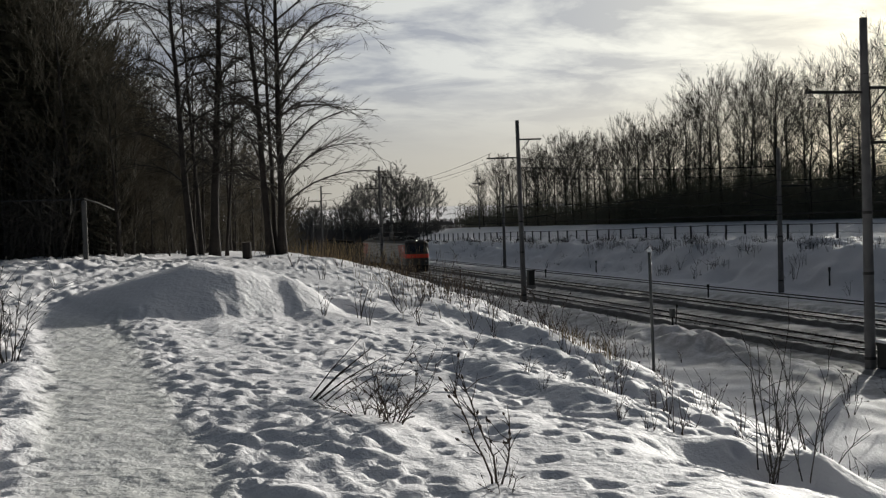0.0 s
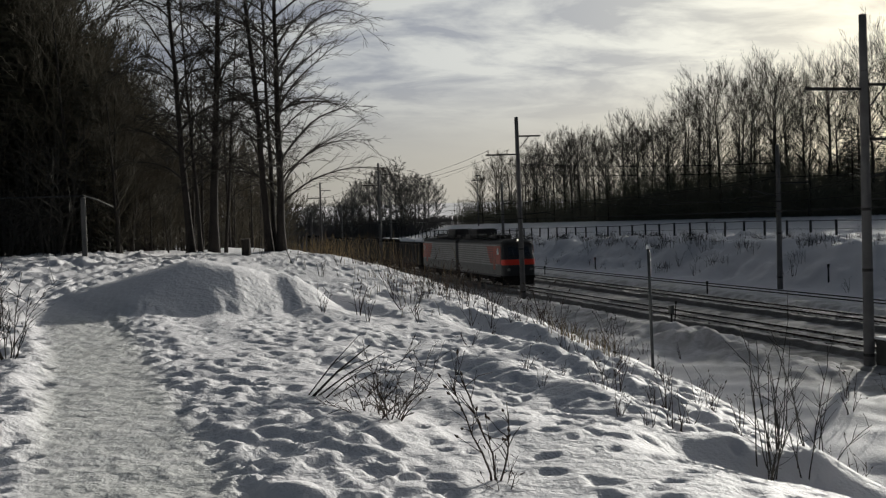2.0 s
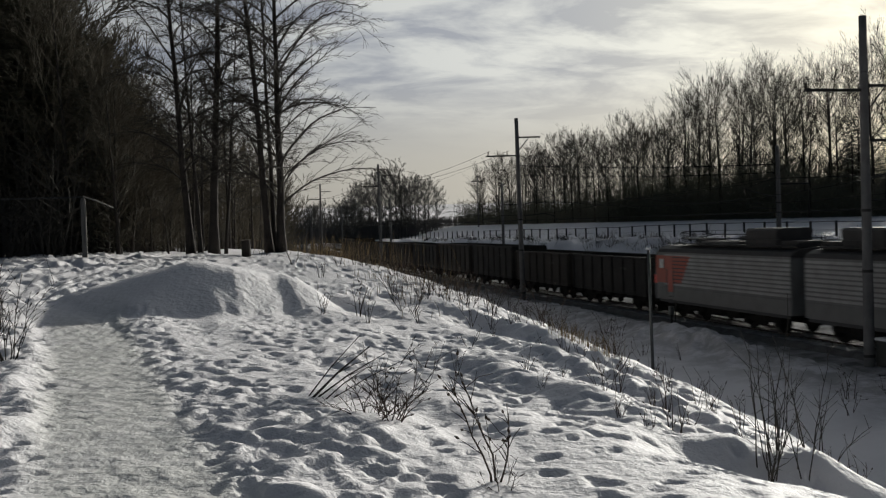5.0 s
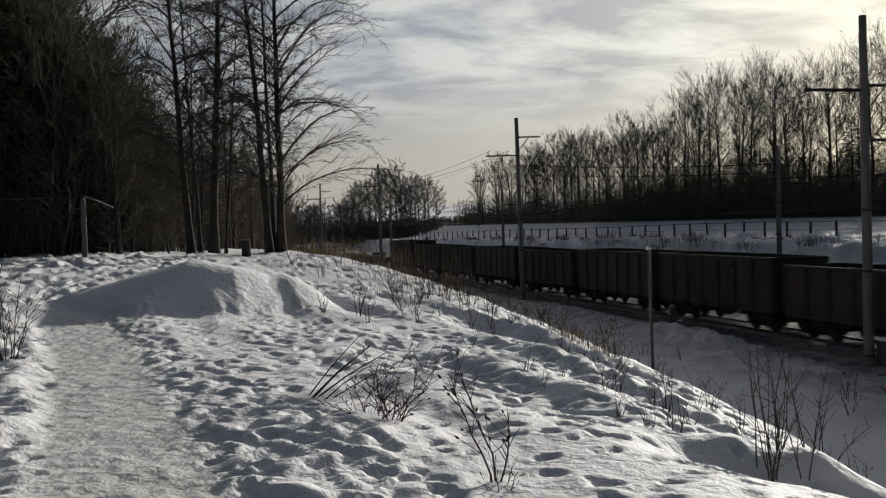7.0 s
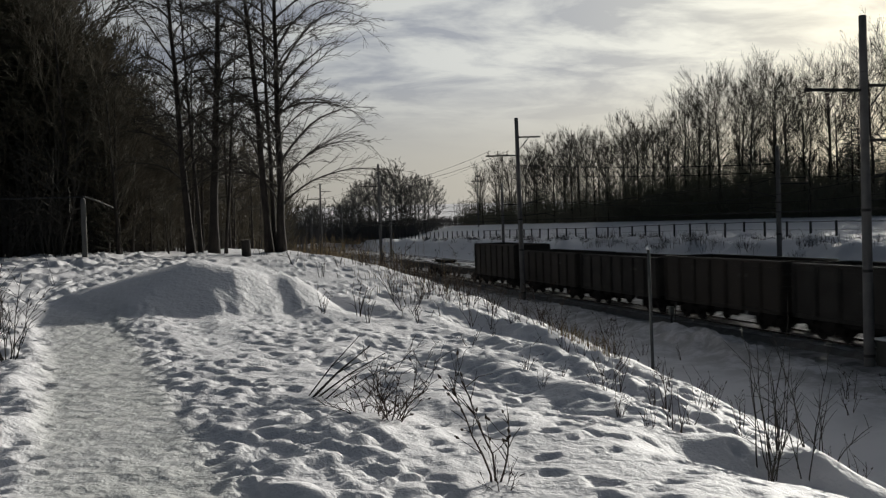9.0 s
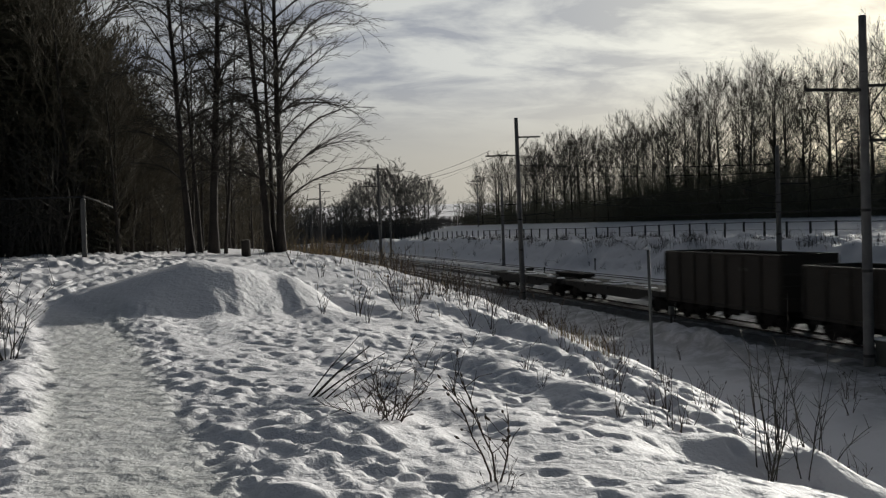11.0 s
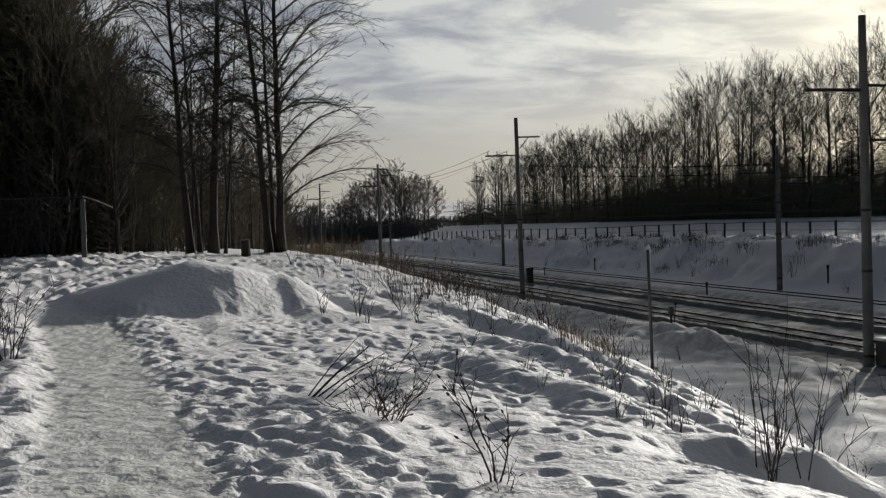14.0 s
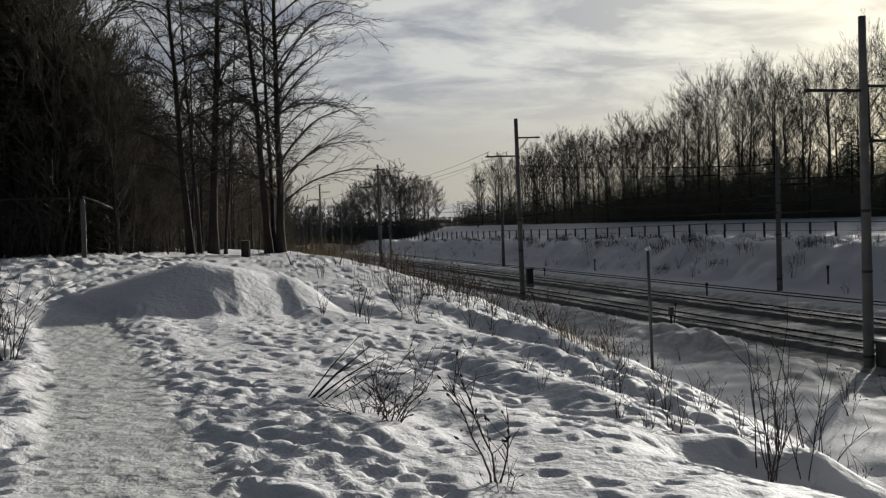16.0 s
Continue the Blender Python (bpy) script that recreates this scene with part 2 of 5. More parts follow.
# ---------------------------------------------------------------- mesh helpers
class Mesh:
    """Vertices and faces of one part."""

    def __init__(self):
        self.v, self.f = [], []

    def box(self, x0, x1, y0, y1, z0, z1, bev=0.0, m=None):
        """A box, its four edges along the longest side cut off by bev."""
        if bev <= 0:
            p = [(x, y, z) for x in (x0, x1) for y in (y0, y1) for z in (z0, z1)]
            q = [(0, 1, 3, 2), (4, 6, 7, 5), (0, 4, 5, 1), (2, 3, 7, 6), (0, 2, 6, 4), (1, 5, 7, 3)]
        else:
            lo, hi = Vector((x0, y0, z0)), Vector((x1, y1, z1))
            ax = max(range(3), key=lambda i: hi[i] - lo[i])
            i, j = [(1, 2), (2, 0), (0, 1)][ax]
            ring = []
            for (u, w) in ((lo[i] + bev, lo[j]), (hi[i] - bev, lo[j]), (hi[i], lo[j] + bev), (hi[i], hi[j] - bev), (hi[i] - bev, hi[j]), (lo[i] + bev, hi[j]), (lo[i], hi[j] - bev), (lo[i], lo[j] + bev)):
                ring.append((u, w))
            p = []
            for e in (lo[ax], hi[ax]):
                for u, w in ring:
                    c = [0, 0, 0]
                    c[ax], c[i], c[j] = e, u, w
                    p.append(tuple(c))
            q = [tuple(range(7, -1, -1)), tuple(range(8, 16))] + [(k, (k + 1) % 8, (k + 1) % 8 + 8, k + 8) for k in range(8)]
        n = len(self.v)
        self.v += [tuple(m @ Vector(a)) for a in p] if m else p
        self.f += [tuple(n + k for k in a) for a in q]
        return self

    def tube(self, pts, radii, sides=8, caps=True):
        n = len(self.v)
        pts = [Vector(p) for p in pts]
        if not hasattr(radii, "__len__"):
            radii = [radii] * len(pts)
        for k, p in enumerate(pts):
            t = (pts[min(k + 1, len(pts) - 1)] - pts[max(k - 1, 0)])
            t = t.normalized() if t.length > 1e-9 else Vector((0, 0, 1))
            a = t.cross(Vector((0.3, 0.2, 1)) if abs(t.z) < 0.9 else Vector((1, 0.1, 0))).normalized()
            b = t.cross(a)
            for s in range(sides):
                w = 2 * math.pi * s / sides
                self.v.append(tuple(p + float(radii[k]) * (math.cos(w) * a + math.sin(w) * b)))
        for k in range(len(pts) - 1):
            for s in range(sides):
                s2 = (s + 1) % sides
                self.f.append((n + k * sides + s, n + k * sides + s2, n + (k + 1) * sides + s2, n + (k + 1) * sides + s))
        if caps:
            self.f.append(tuple(n + s for s in reversed(range(sides))))
            self.f.append(tuple(n + (len(pts) - 1) * sides + s for s in range(sides)))
        return self

    def disc(self, c, axis, r, width, sides=20, hub=0.35):
        """A wheel: a rim with a flange, a thinner web and a hub."""
        c, ax = Vector(c), Vector(axis)
        prof = [(0.0, 0.11), (hub * r * 0.6, 0.11), (hub * r * 0.7, 0.04), (r * 0.8, 0.035), (r * 0.84, width / 2), (r, width / 2), (r, -width / 2 + 0.03), (r + 0.03, -width / 2)]
        pts = [c + ax * h for _, h in prof]
        prof2 = prof + [(r * 0.84, -width / 2), (r * 0.8, -0.035), (hub * r * 0.7, -0.04), (hub * r * 0.6, -0.11), (0.0, -0.11)]
        n = len(self.v)
        a = ax.orthogonal().normalized()
        b = ax.cross(a)
        for rr, h in prof2:
            for s in range(sides):
                w = 2 * math.pi * s / sides
                self.v.append(tuple(c + ax * h + max(rr, 0.001) * (math.cos(w) * a + math.sin(w) * b)))
        for k in range(len(prof2) - 1):
            for s in range(sides):
                s2 = (s + 1) % sides
                self.f.append((n + k * sides + s, n + k * sides + s2, n + (k + 1) * sides + s2, n + (k + 1) * sides + s))
        return self

    def loft(self, rings, close=True, caps=True):
        """Skin over rings of equal length."""
        n, c = len(self.v), len(rings[0])
        for r in rings:
            self.v += [tuple(p) for p in r]
        for k in range(len(rings) - 1):
            for s in range(c if close else c - 1):
                s2 = (s + 1) % c
                self.f.append((n + k * c + s, n + k * c + s2, n + (k + 1) * c + s2, n + (k + 1) * c + s))
        if caps and close:
            self.f.append(tuple(n + s for s in reversed(range(c))))
            self.f.append(tuple(n + (len(rings) - 1) * c + s for s in range(c)))
        return self

    def quad(self, *p):
        n = len(self.v)
        self.v += [tuple(a) for a in p]
        self.f.append(tuple(range(n, n + len(p))))
        return self

    def data(self, name, mat, smooth=False):
        me = bpy.data.meshes.new(name)
        me.from_pydata(self.v, [], self.f)
        me.materials.append(mat)
        if smooth:
            me.polygons.foreach_set("use_smooth", [True] * len(me.polygons))
        me.update()
        return me


def part(name, mesh, mat, parent=None, label="", smooth=False, at=None):
    """One mesh object under a thing or a part."""
    ob = new(name, mesh.data(name, mat, smooth) if isinstance(mesh, Mesh) else mesh)
    ob.parent = parent
    if at is not None:
        ob.matrix_basis = at
    if label:
        ob["label"] = label
    return ob


def empty(name, m, label, category, group="", kind=""):
    ob = new(name)
    ob.empty_display_size = 0.2
    ob.matrix_basis = m
    return tagged(ob, label, category, group, kind)


# ---------------------------------------------------------------- the lie of the land
TRACK_NEAR, TRACK_FAR, SIDING = 30.4, 37.6, 45.0      # X of the centre lines; the rails' tops lie at z = 0


def vnoise(x, y, seed):
    """Smooth value noise in -1..1 on arrays."""
    xi, yi = np.floor(x), np.floor(y)
    xf, yf = x - xi, y - yi
    u, w = xf * xf * (3 - 2 * xf), yf * yf * (3 - 2 * yf)

    def h(i, j):
        s = np.sin(i * 127.1 + j * 311.7 + seed * 74.7) * 43758.5453
        return 2 * (s - np.floor(s)) - 1
    return (h(xi, yi) * (1 - u) + h(xi + 1, yi) * u) * (1 - w) + (h(xi, yi + 1) * (1 - u) + h(xi + 1, yi + 1) * u) * w


def sstep(a, b, x):
    t = np.clip((x - a) / (b - a), 0, 1)
    return t * t * (3 - 2 * t)


def bank_edge(y):
    """X at which the near bank starts to fall toward the railway."""
    return 5.3 - 2.45 * np.exp(-(np.maximum(y - 8.0, 0) / 6.6) ** 1.4) - 1.9 * sstep(30, 50, y)


def path_x(y):
    """Centre of the trodden path, which bends round the heap."""
    return -0.1 - 0.092 * (y - 5) - 1.3 * np.exp(-((y - 27) / 5.5) ** 2) + np.where(y > 26, 0.21 * (y - 26), 0)


def heap_r(x, y):
    """Distance from the heap's middle, 1 near its foot."""
    return np.sqrt(((x - 0.1) / 3.1) ** 2 + ((y - 23.9) / 3.3) ** 2)


def smin(a, b, k):
    """The lesser of two heights with a rounded meeting."""
    h = np.clip(0.5 + 0.5 * (b - a) / k, 0, 1)
    return b * (1 - h) + a * h - k * h * (1 - h)


def heap_z(x, y):
    """Height of the ploughed heap: a steep shaded face toward the path's bend, a rounded crest, a gentle back."""
    face = 4.30 + 0.34 * (x + 1.45) + 0.165 * (y - 20.6)
    front = 4.36 + 0.52 * (y - 20.6 - 0.27 * np.maximum(x + 0.7, 0) - 0.8 * np.maximum(x - 1.2, 0))
    top = 5.27 - 0.21 * np.maximum(x - 0.6, 0) - 0.45 * np.maximum(x - 2.6, 0) - 0.27 * np.maximum(0.3 - x, 0)
    back = 5.25 - 0.30 * (y - 25.2)
    z = smin(smin(face, front, 0.22), smin(top, back, 0.25), 0.16)
    return z + 0.02 * vnoise(x * 0.9, y * 0.8, 71) + 0.008 * vnoise(x * 2.7, y * 2.2, 72)


def land(x, y):
    x, y = np.asarray(x, float), np.asarray(y, float)
    # near bank: a plateau that rises ahead and a convex fall to the cutting
    top = 4.28 + 0.75 * sstep(14, 40, y) - 1.3 * sstep(48, 80, y)
    t = np.maximum(x - bank_edge(y), 0)
    c = 0.07
    fall = np.where(t < 5.0, c * t * t, c * 25 + 2 * c * 5.0 * (t - 5.0))
    z = top - fall - 0.055 * np.clip(x - path_x(y) - 0.8, 0, 6) * (1 - sstep(30, 45, y))
    # the floor of the cutting
    bed = -0.62 - 0.85 * (1 - sstep(14.5, 23, x)) + (0.10 + 0.42 * sstep(43, 53, y) - 0.12 * sstep(62, 80, y)) * sstep(24.0, 26.6, x) + 0.12 * vnoise(x * 0.25, y * 0.15, 3)
    bed = bed - 0.5 * sstep(26.9, 27.4, x) * (1 - sstep(40.6, 41.2, x))
    k = 0.8
    h = np.clip(0.5 + 0.5 * (z - bed) / k, 0, 1)
    z = bed * (1 - h) + z * h + k * h * (1 - h) * np.where(x < 27, 1, 0)
    # ploughed ridge of dirty lumps beside the near track
    z = z + 0.5 * np.exp(-((x - 25.4) / 1.1) ** 2 - ((y - 51) / 6.0) ** 2) * (1 + 0.5 * vnoise(x * 1.1, y * 0.8, 78))
    # far bank, terrace with the fence, then the field up to the wood
    high = 1 - 0.17 * sstep(105, 180, y) - 0.25 * sstep(190, 300, y)
    far = (3.55 * sstep(46.5, 53.2, x + 0.9 * vnoise(y * 0.06, x * 0 + 1.5, 5) + 0.3 * vnoise(y * 0.22, x * 0.1, 6)) + 0.12 * sstep(54, 58, x)) * high
    far = far + (5.6 - 3.67 * high) * sstep(58, 80, x)
    far = far + sstep(46.3, 49, x) * (0.34 * vnoise(x * 0.35, y * 0.25, 7) + 0.20 * vnoise(x * 0.9, y * 0.6, 8)) * (1 - sstep(56, 62, x))
    z = np.where(x > 41.5, -0.09 + far, z)
    # the heap of cleared snow beside the path
    near_heap = (np.abs(x) < 9) & (np.abs(y - 24) < 9)
    hz = np.where(near_heap, heap_z(x, y), -50.0)
    z = np.where(near_heap, -smin(-z, -hz, 0.07), z)
    # trodden path: a shallow trough, with low banks of snow on either side
    px = x - path_x(y)
    on = (1 - sstep(42, 55, y)) * sstep(-15, -5, y)
    z = z - on * 0.055 * (1 - sstep(0.50, 0.80, np.abs(px)))
    z = z + on * 0.17 * sstep(0.6, 2.4, -px) * (1 - sstep(14, 40, y) * 0.6)
    # drifts scooped and heaped at the lip of the bank, shaped to throw shade
    for cx, cy, rx, ry, d in ((4.6, 8.2, 0.8, 0.6, 0.16), (5.2, 8.85, 0.75, 0.42, -0.14), (5.6, 8.2, 0.7, 0.5, 0.12), (6.1, 8.7, 0.7, 0.4, -0.17)):
        r2 = ((x - cx) / rx) ** 2 + ((y - cy) / ry) ** 2
        z = z - d * np.exp(-r2 * r2)
    # open country far off: gentle hills
    r = np.sqrt(x * x + y * y)
    z = z + sstep(700, 2600, r) * (46 + 12 * vnoise(x / 500, y / 900, 9)) * sstep(200, 900, y)
    return z


def ground_z(x, y):
    return float(land(np.array([x]), np.array([y]))[0])


# ---------------------------------------------------------------- ground
def spaced(stops):
    """Coordinates with a step that changes from stop to stop: [(from, step), ...], end."""
    out, (x, _) = [], stops[0]
    k = 0
    while x < stops[-1][0]:
        while k + 1 < len(stops) - 1 and x >= stops[k + 1][0]:
            k += 1
        a, sa = stops[k]
        b, sb = stops[k + 1]
        f = min(max((x - a) / (b - a), 0), 1)
        out.append(x)
        x += sa + (sb - sa) * f
    out.append(stops[-1][0])
    return np.array(out)


def build_ground():
    xs = spaced([(-4000, 900), (-300, 40), (-40, 3.0), (-8, 0.16), (-3.0, 0.05), (8.0, 0.046), (12, 0.15), (16, 0.4), (22, 0.22), (28, 0.22), (29, 0.8), (44, 0.6), (45, 0.4), (56, 0.4), (62, 0.8), (120, 5), (400, 60), (4000, 900)])
    ys = spaced([(-3000, 900), (-200, 30), (-20, 4.0), (3.5, 0.08), (6.5, 0.045), (13, 0.055), (24, 0.12), (40, 0.30), (130, 0.8), (350, 7), (800, 60), (4000, 400)])
    X, Y = np.meshgrid(xs, ys)
    Z = land(X, Y)
    rng = np.random.RandomState(4)
    # wind-packed waves and crust, on the bank beside the path
    t = X - path_x(Y)
    near = np.exp(-np.maximum(Y - 26, 0) / 25)
    bank = sstep(0.45, 0.9, np.abs(t)) * sstep(-9, -7, X) * (1 - sstep(13, 16, X)) * sstep(3, 4, Y) * (1 - sstep(60, 80, Y))
    heap = 1 - sstep(0.45, 0.85, heap_r(X, Y))
    calm = sstep(2.2, 3.0, X) * (1 - sstep(7.6, 9.2, Y))
    rough = bank * (1 - 0.85 * heap) * (1 - 0.55 * calm) * (1 + 0.35 * vnoise(X * 0.5, Y * 0.35, 77))
    u = X * 0.96 - Y * 0.28
    w = X * 0.28 + Y * 0.96
    Z += rough * (0.055 * vnoise(u * 0.9, w * 0.45, 11) + 0.032 * vnoise(u * 1.9 + 0.4 * vnoise(w, u, 40), w * 1.1, 12) + 0.018 * vnoise(u * 4.2, w * 3.0, 22) + 0.010 * vnoise(u * 9.0, w * 6.5, 33) + 0.003 * vnoise(X * 14.0, Y * 14.0, 13))
    # clods thrown up beyond the path
    Z += rough * sstep(0.6, 1.0, -t) * (0.07 * vnoise(X * 2.6, Y * 1.5, 86) + 0.045 * vnoise(X * 5.5, Y * 3.4, 87))
    # long low ridges of drifted snow that run ahead, with a steeper side toward the path
    ph = (X + 0.17 * (Y - 12) + 0.35 * vnoise(X * 0.4, Y * 0.22, 75)) / 1.75
    ph = ph - np.floor(ph)
    ridge = np.where(ph < 0.3, sstep(0, 0.3, ph), 1 - sstep(0.3, 1.0, ph)) - 0.5
    Z += rough * ridge * 0.27 * sstep(8.0, 10.0, Y) * np.clip(0.25 + 1.1 * vnoise(X * 0.33, Y * 0.16, 76), 0, 1) * sstep(0.8, 1.4, t) * (1 - sstep(6.5, 8.0, X)) * (1 - sstep(20, 30, Y))
    Z += (1 - sstep(0.5, 0.9, np.abs(t))) * sstep(-9, -7, X) * (1 - sstep(40, 50, Y)) * sstep(2, 3.5, Y) * (0.008 * vnoise(X * 4.5, Y * 3.5, 14) + 0.014 * vnoise(X * 9.5, Y * 7.5, 15) + 0.010 * vnoise(X * 1.6, Y * 1.2, 19))
    floor_w = sstep(14, 17, X) * (1 - sstep(24, 26, X))
    Z += floor_w * (0.14 * vnoise(X * 0.4, Y * 0.3, 16) + 0.08 * vnoise(X * 1.2, Y * 0.9, 17))
    # ploughed lumps along the near track
    lump = sstep(22.5, 24.5, X) * (1 - sstep(27.3, 28.2, X))
    Z += lump * np.exp(-((Y - 51) / 9) ** 2) * (0.13 * vnoise(X * 2.2, Y * 1.6, 81) + 0.10 * vnoise(X * 4.0, Y * 3.0, 82))
    Z += lump * (0.06 * np.maximum(vnoise(X * 0.6, Y * 0.3, 18), -0.2) + 0.09 * vnoise(X * 1.9, Y * 1.4, 20) + 0.06 * vnoise(X * 3.6, Y * 2.6, 25))
    far_w = sstep(46.2, 48, X) * (1 - sstep(60, 66, X))
    Z += far_w * (0.24 * vnoise(X * 0.8, Y * 0.5, 21) + 0.20 * vnoise(X * 1.5, Y * 1.1, 24) + 0.12 * vnoise(X * 2.4, Y * 1.0, 26) + 0.26 * np.maximum(vnoise(X * 0.3, Y * 0.18, 23), 0))

    low, rim_up = np.zeros_like(Z), np.zeros_like(Z)

    def dent(x, y, ang, ln, wd, depth, rim):
        if x > float(path_x(np.array(y))) + 1.2 and rng.rand() < (0.75 if x > 2.0 and y < 8.6 else 0.8 * float(sstep(-0.05, 0.3, vnoise(x * 0.42, y * 0.26, 83)))):
            return
        i0, i1 = np.searchsorted(xs, (x - 0.5, x + 0.5))
        j0, j1 = np.searchsorted(ys, (y - 0.5, y + 0.5))
        if i1 <= i0 or j1 <= j0:
            return
        dx, dy = X[j0:j1, i0:i1] - x, Y[j0:j1, i0:i1] - y
        a = dx * math.cos(ang) + dy * math.sin(ang)
        b = -dx * math.sin(ang) + dy * math.cos(ang)
        r = np.sqrt((a / ln) ** 2 + (b / wd) ** 2)
        low[j0:j1, i0:i1] = np.maximum(low[j0:j1, i0:i1], depth * (1 - sstep(0.5, 1.08, r)))
        rim_up[j0:j1, i0:i1] = np.maximum(rim_up[j0:j1, i0:i1], rim * np.exp(-((r - 1.3) / 0.35) ** 2))
    # footprints in the deep snow: lines of steps that cross the bank, and loose ones between
    for _ in range(190):
        x, y = rng.uniform(0.5, 11), rng.uniform(4.0, 34)
        ang = rng.choice([2.2, 1.75, 1.2, 0.6, 2.7]) + rng.normal(0, 0.25)
        side = 1
        for k in range(rng.randint(8, 26)):
            x, y = x + 0.42 * math.cos(ang) * rng.uniform(0.8, 1.15), y + 0.42 * math.sin(ang)
            ang += rng.normal(0, 0.10)
            side = -side
            fx, fy = x - side * 0.13 * math.sin(ang), y + side * 0.13 * math.cos(ang)
            if fx < float(path_x(np.array(fy))) + 0.6 or fx > 12.5 or fy < 3.8 or fy > 40:
                continue
            if heap_r(fx, fy) < 0.85 and rng.rand() < 0.9:
                continue
            dent(fx, fy, ang + rng.normal(0, 0.2), rng.uniform(0.10, 0.165), rng.uniform(0.062, 0.095), rng.uniform(0.04, 0.095), rng.uniform(0.01, 0.025))
    for _ in range(3000):
        y = rng.uniform(4, 38)
        x = float(path_x(np.array(y))) + (rng.uniform(0.6, 1.9) if rng.rand() < 0.62 else -rng.uniform(0.6, 2.6))
        if heap_r(x, y) < 0.88:
            continue
        dent(x, y, rng.uniform(0, 3.14), rng.uniform(0.07, 0.14), rng.uniform(0.05, 0.085), rng.uniform(0.03, 0.075), 0.018)
    for _ in range(2300):
        x, y = rng.uniform(1.0, 8.0), rng.uniform(5, 24)
        dent(x, y, rng.normal(1.4, 0.7), rng.uniform(0.09, 0.15), rng.uniform(0.05, 0.08), rng.uniform(0.03, 0.075), 0.018)
    # the trampled slope just below the lip
    for _ in range(1100):
        y = rng.uniform(9, 24)
        x = float(bank_edge(np.array(y))) + rng.uniform(1.0, 4.2)
        dent(x, y, rng.uniform(0, 3.14), rng.uniform(0.10, 0.18), rng.uniform(0.07, 0.11), rng.uniform(0.04, 0.10), 0.02)
    for _ in range(900):
        y = rng.uniform(24, 44)
        x = rng.uniform(-9, -1.2) if rng.rand() < 0.75 else rng.uniform(-1, 6)
        if heap_r(x, y) > 0.9:
            dent(x, y, rng.uniform(0, 3.14), rng.uniform(0.16, 0.34), rng.uniform(0.12, 0.2), rng.uniform(0.06, 0.15), 0.03)
    rim_up = rim_up * (low < 0.01)
    dug = low - rim_up
    for ax in (0, 1):
        dug = 0.17 * np.roll(dug, 1, ax) + 0.66 * dug + 0.17 * np.roll(dug, -1, ax)
    Z -= dug
    ny, nx = X.shape
    me = bpy.data.meshes.new("ground")
    me.vertices.add(nx * ny)
    me.vertices.foreach_set("co", np.stack([X, Y, Z], -1).astype(np.float32).ravel())
    idx = np.arange(nx * ny).reshape(ny, nx)
    q = np.stack([idx[:-1, :-1], idx[:-1, 1:], idx[1:, 1:], idx[1:, :-1]], -1).reshape(-1, 4)
    me.loops.add(q.size)
    me.loops.foreach_set("vertex_index", q.ravel().astype(np.int32))
    me.polygons.add(len(q))
    me.polygons.foreach_set("loop_start", np.arange(0, q.size, 4, dtype=np.int32))
    me.polygons.foreach_set("use_smooth", np.ones(len(q), bool))
    me.materials.append(SNOW)
    me.update()
    me.validate()
    tagged(new("ground", me), "snow-covered ground with footprints, a railway cutting and fields", "ground", kind="structure")
    return xs, ys, Z


build_ground()


# ---------------------------------------------------------------- railway
Y0, Y1 = -320.0, 385.0


def rail_profile(x):
    return [(x + a, b) for a, b in ((-0.07, -0.18), (0.07, -0.18), (0.012, -0.14), (0.012, -0.05), (0.036, -0.035), (0.036, -0.004), (-0.036, -0.004), (-0.036, -0.035), (-0.012, -0.05), (-0.012, -0.14))]


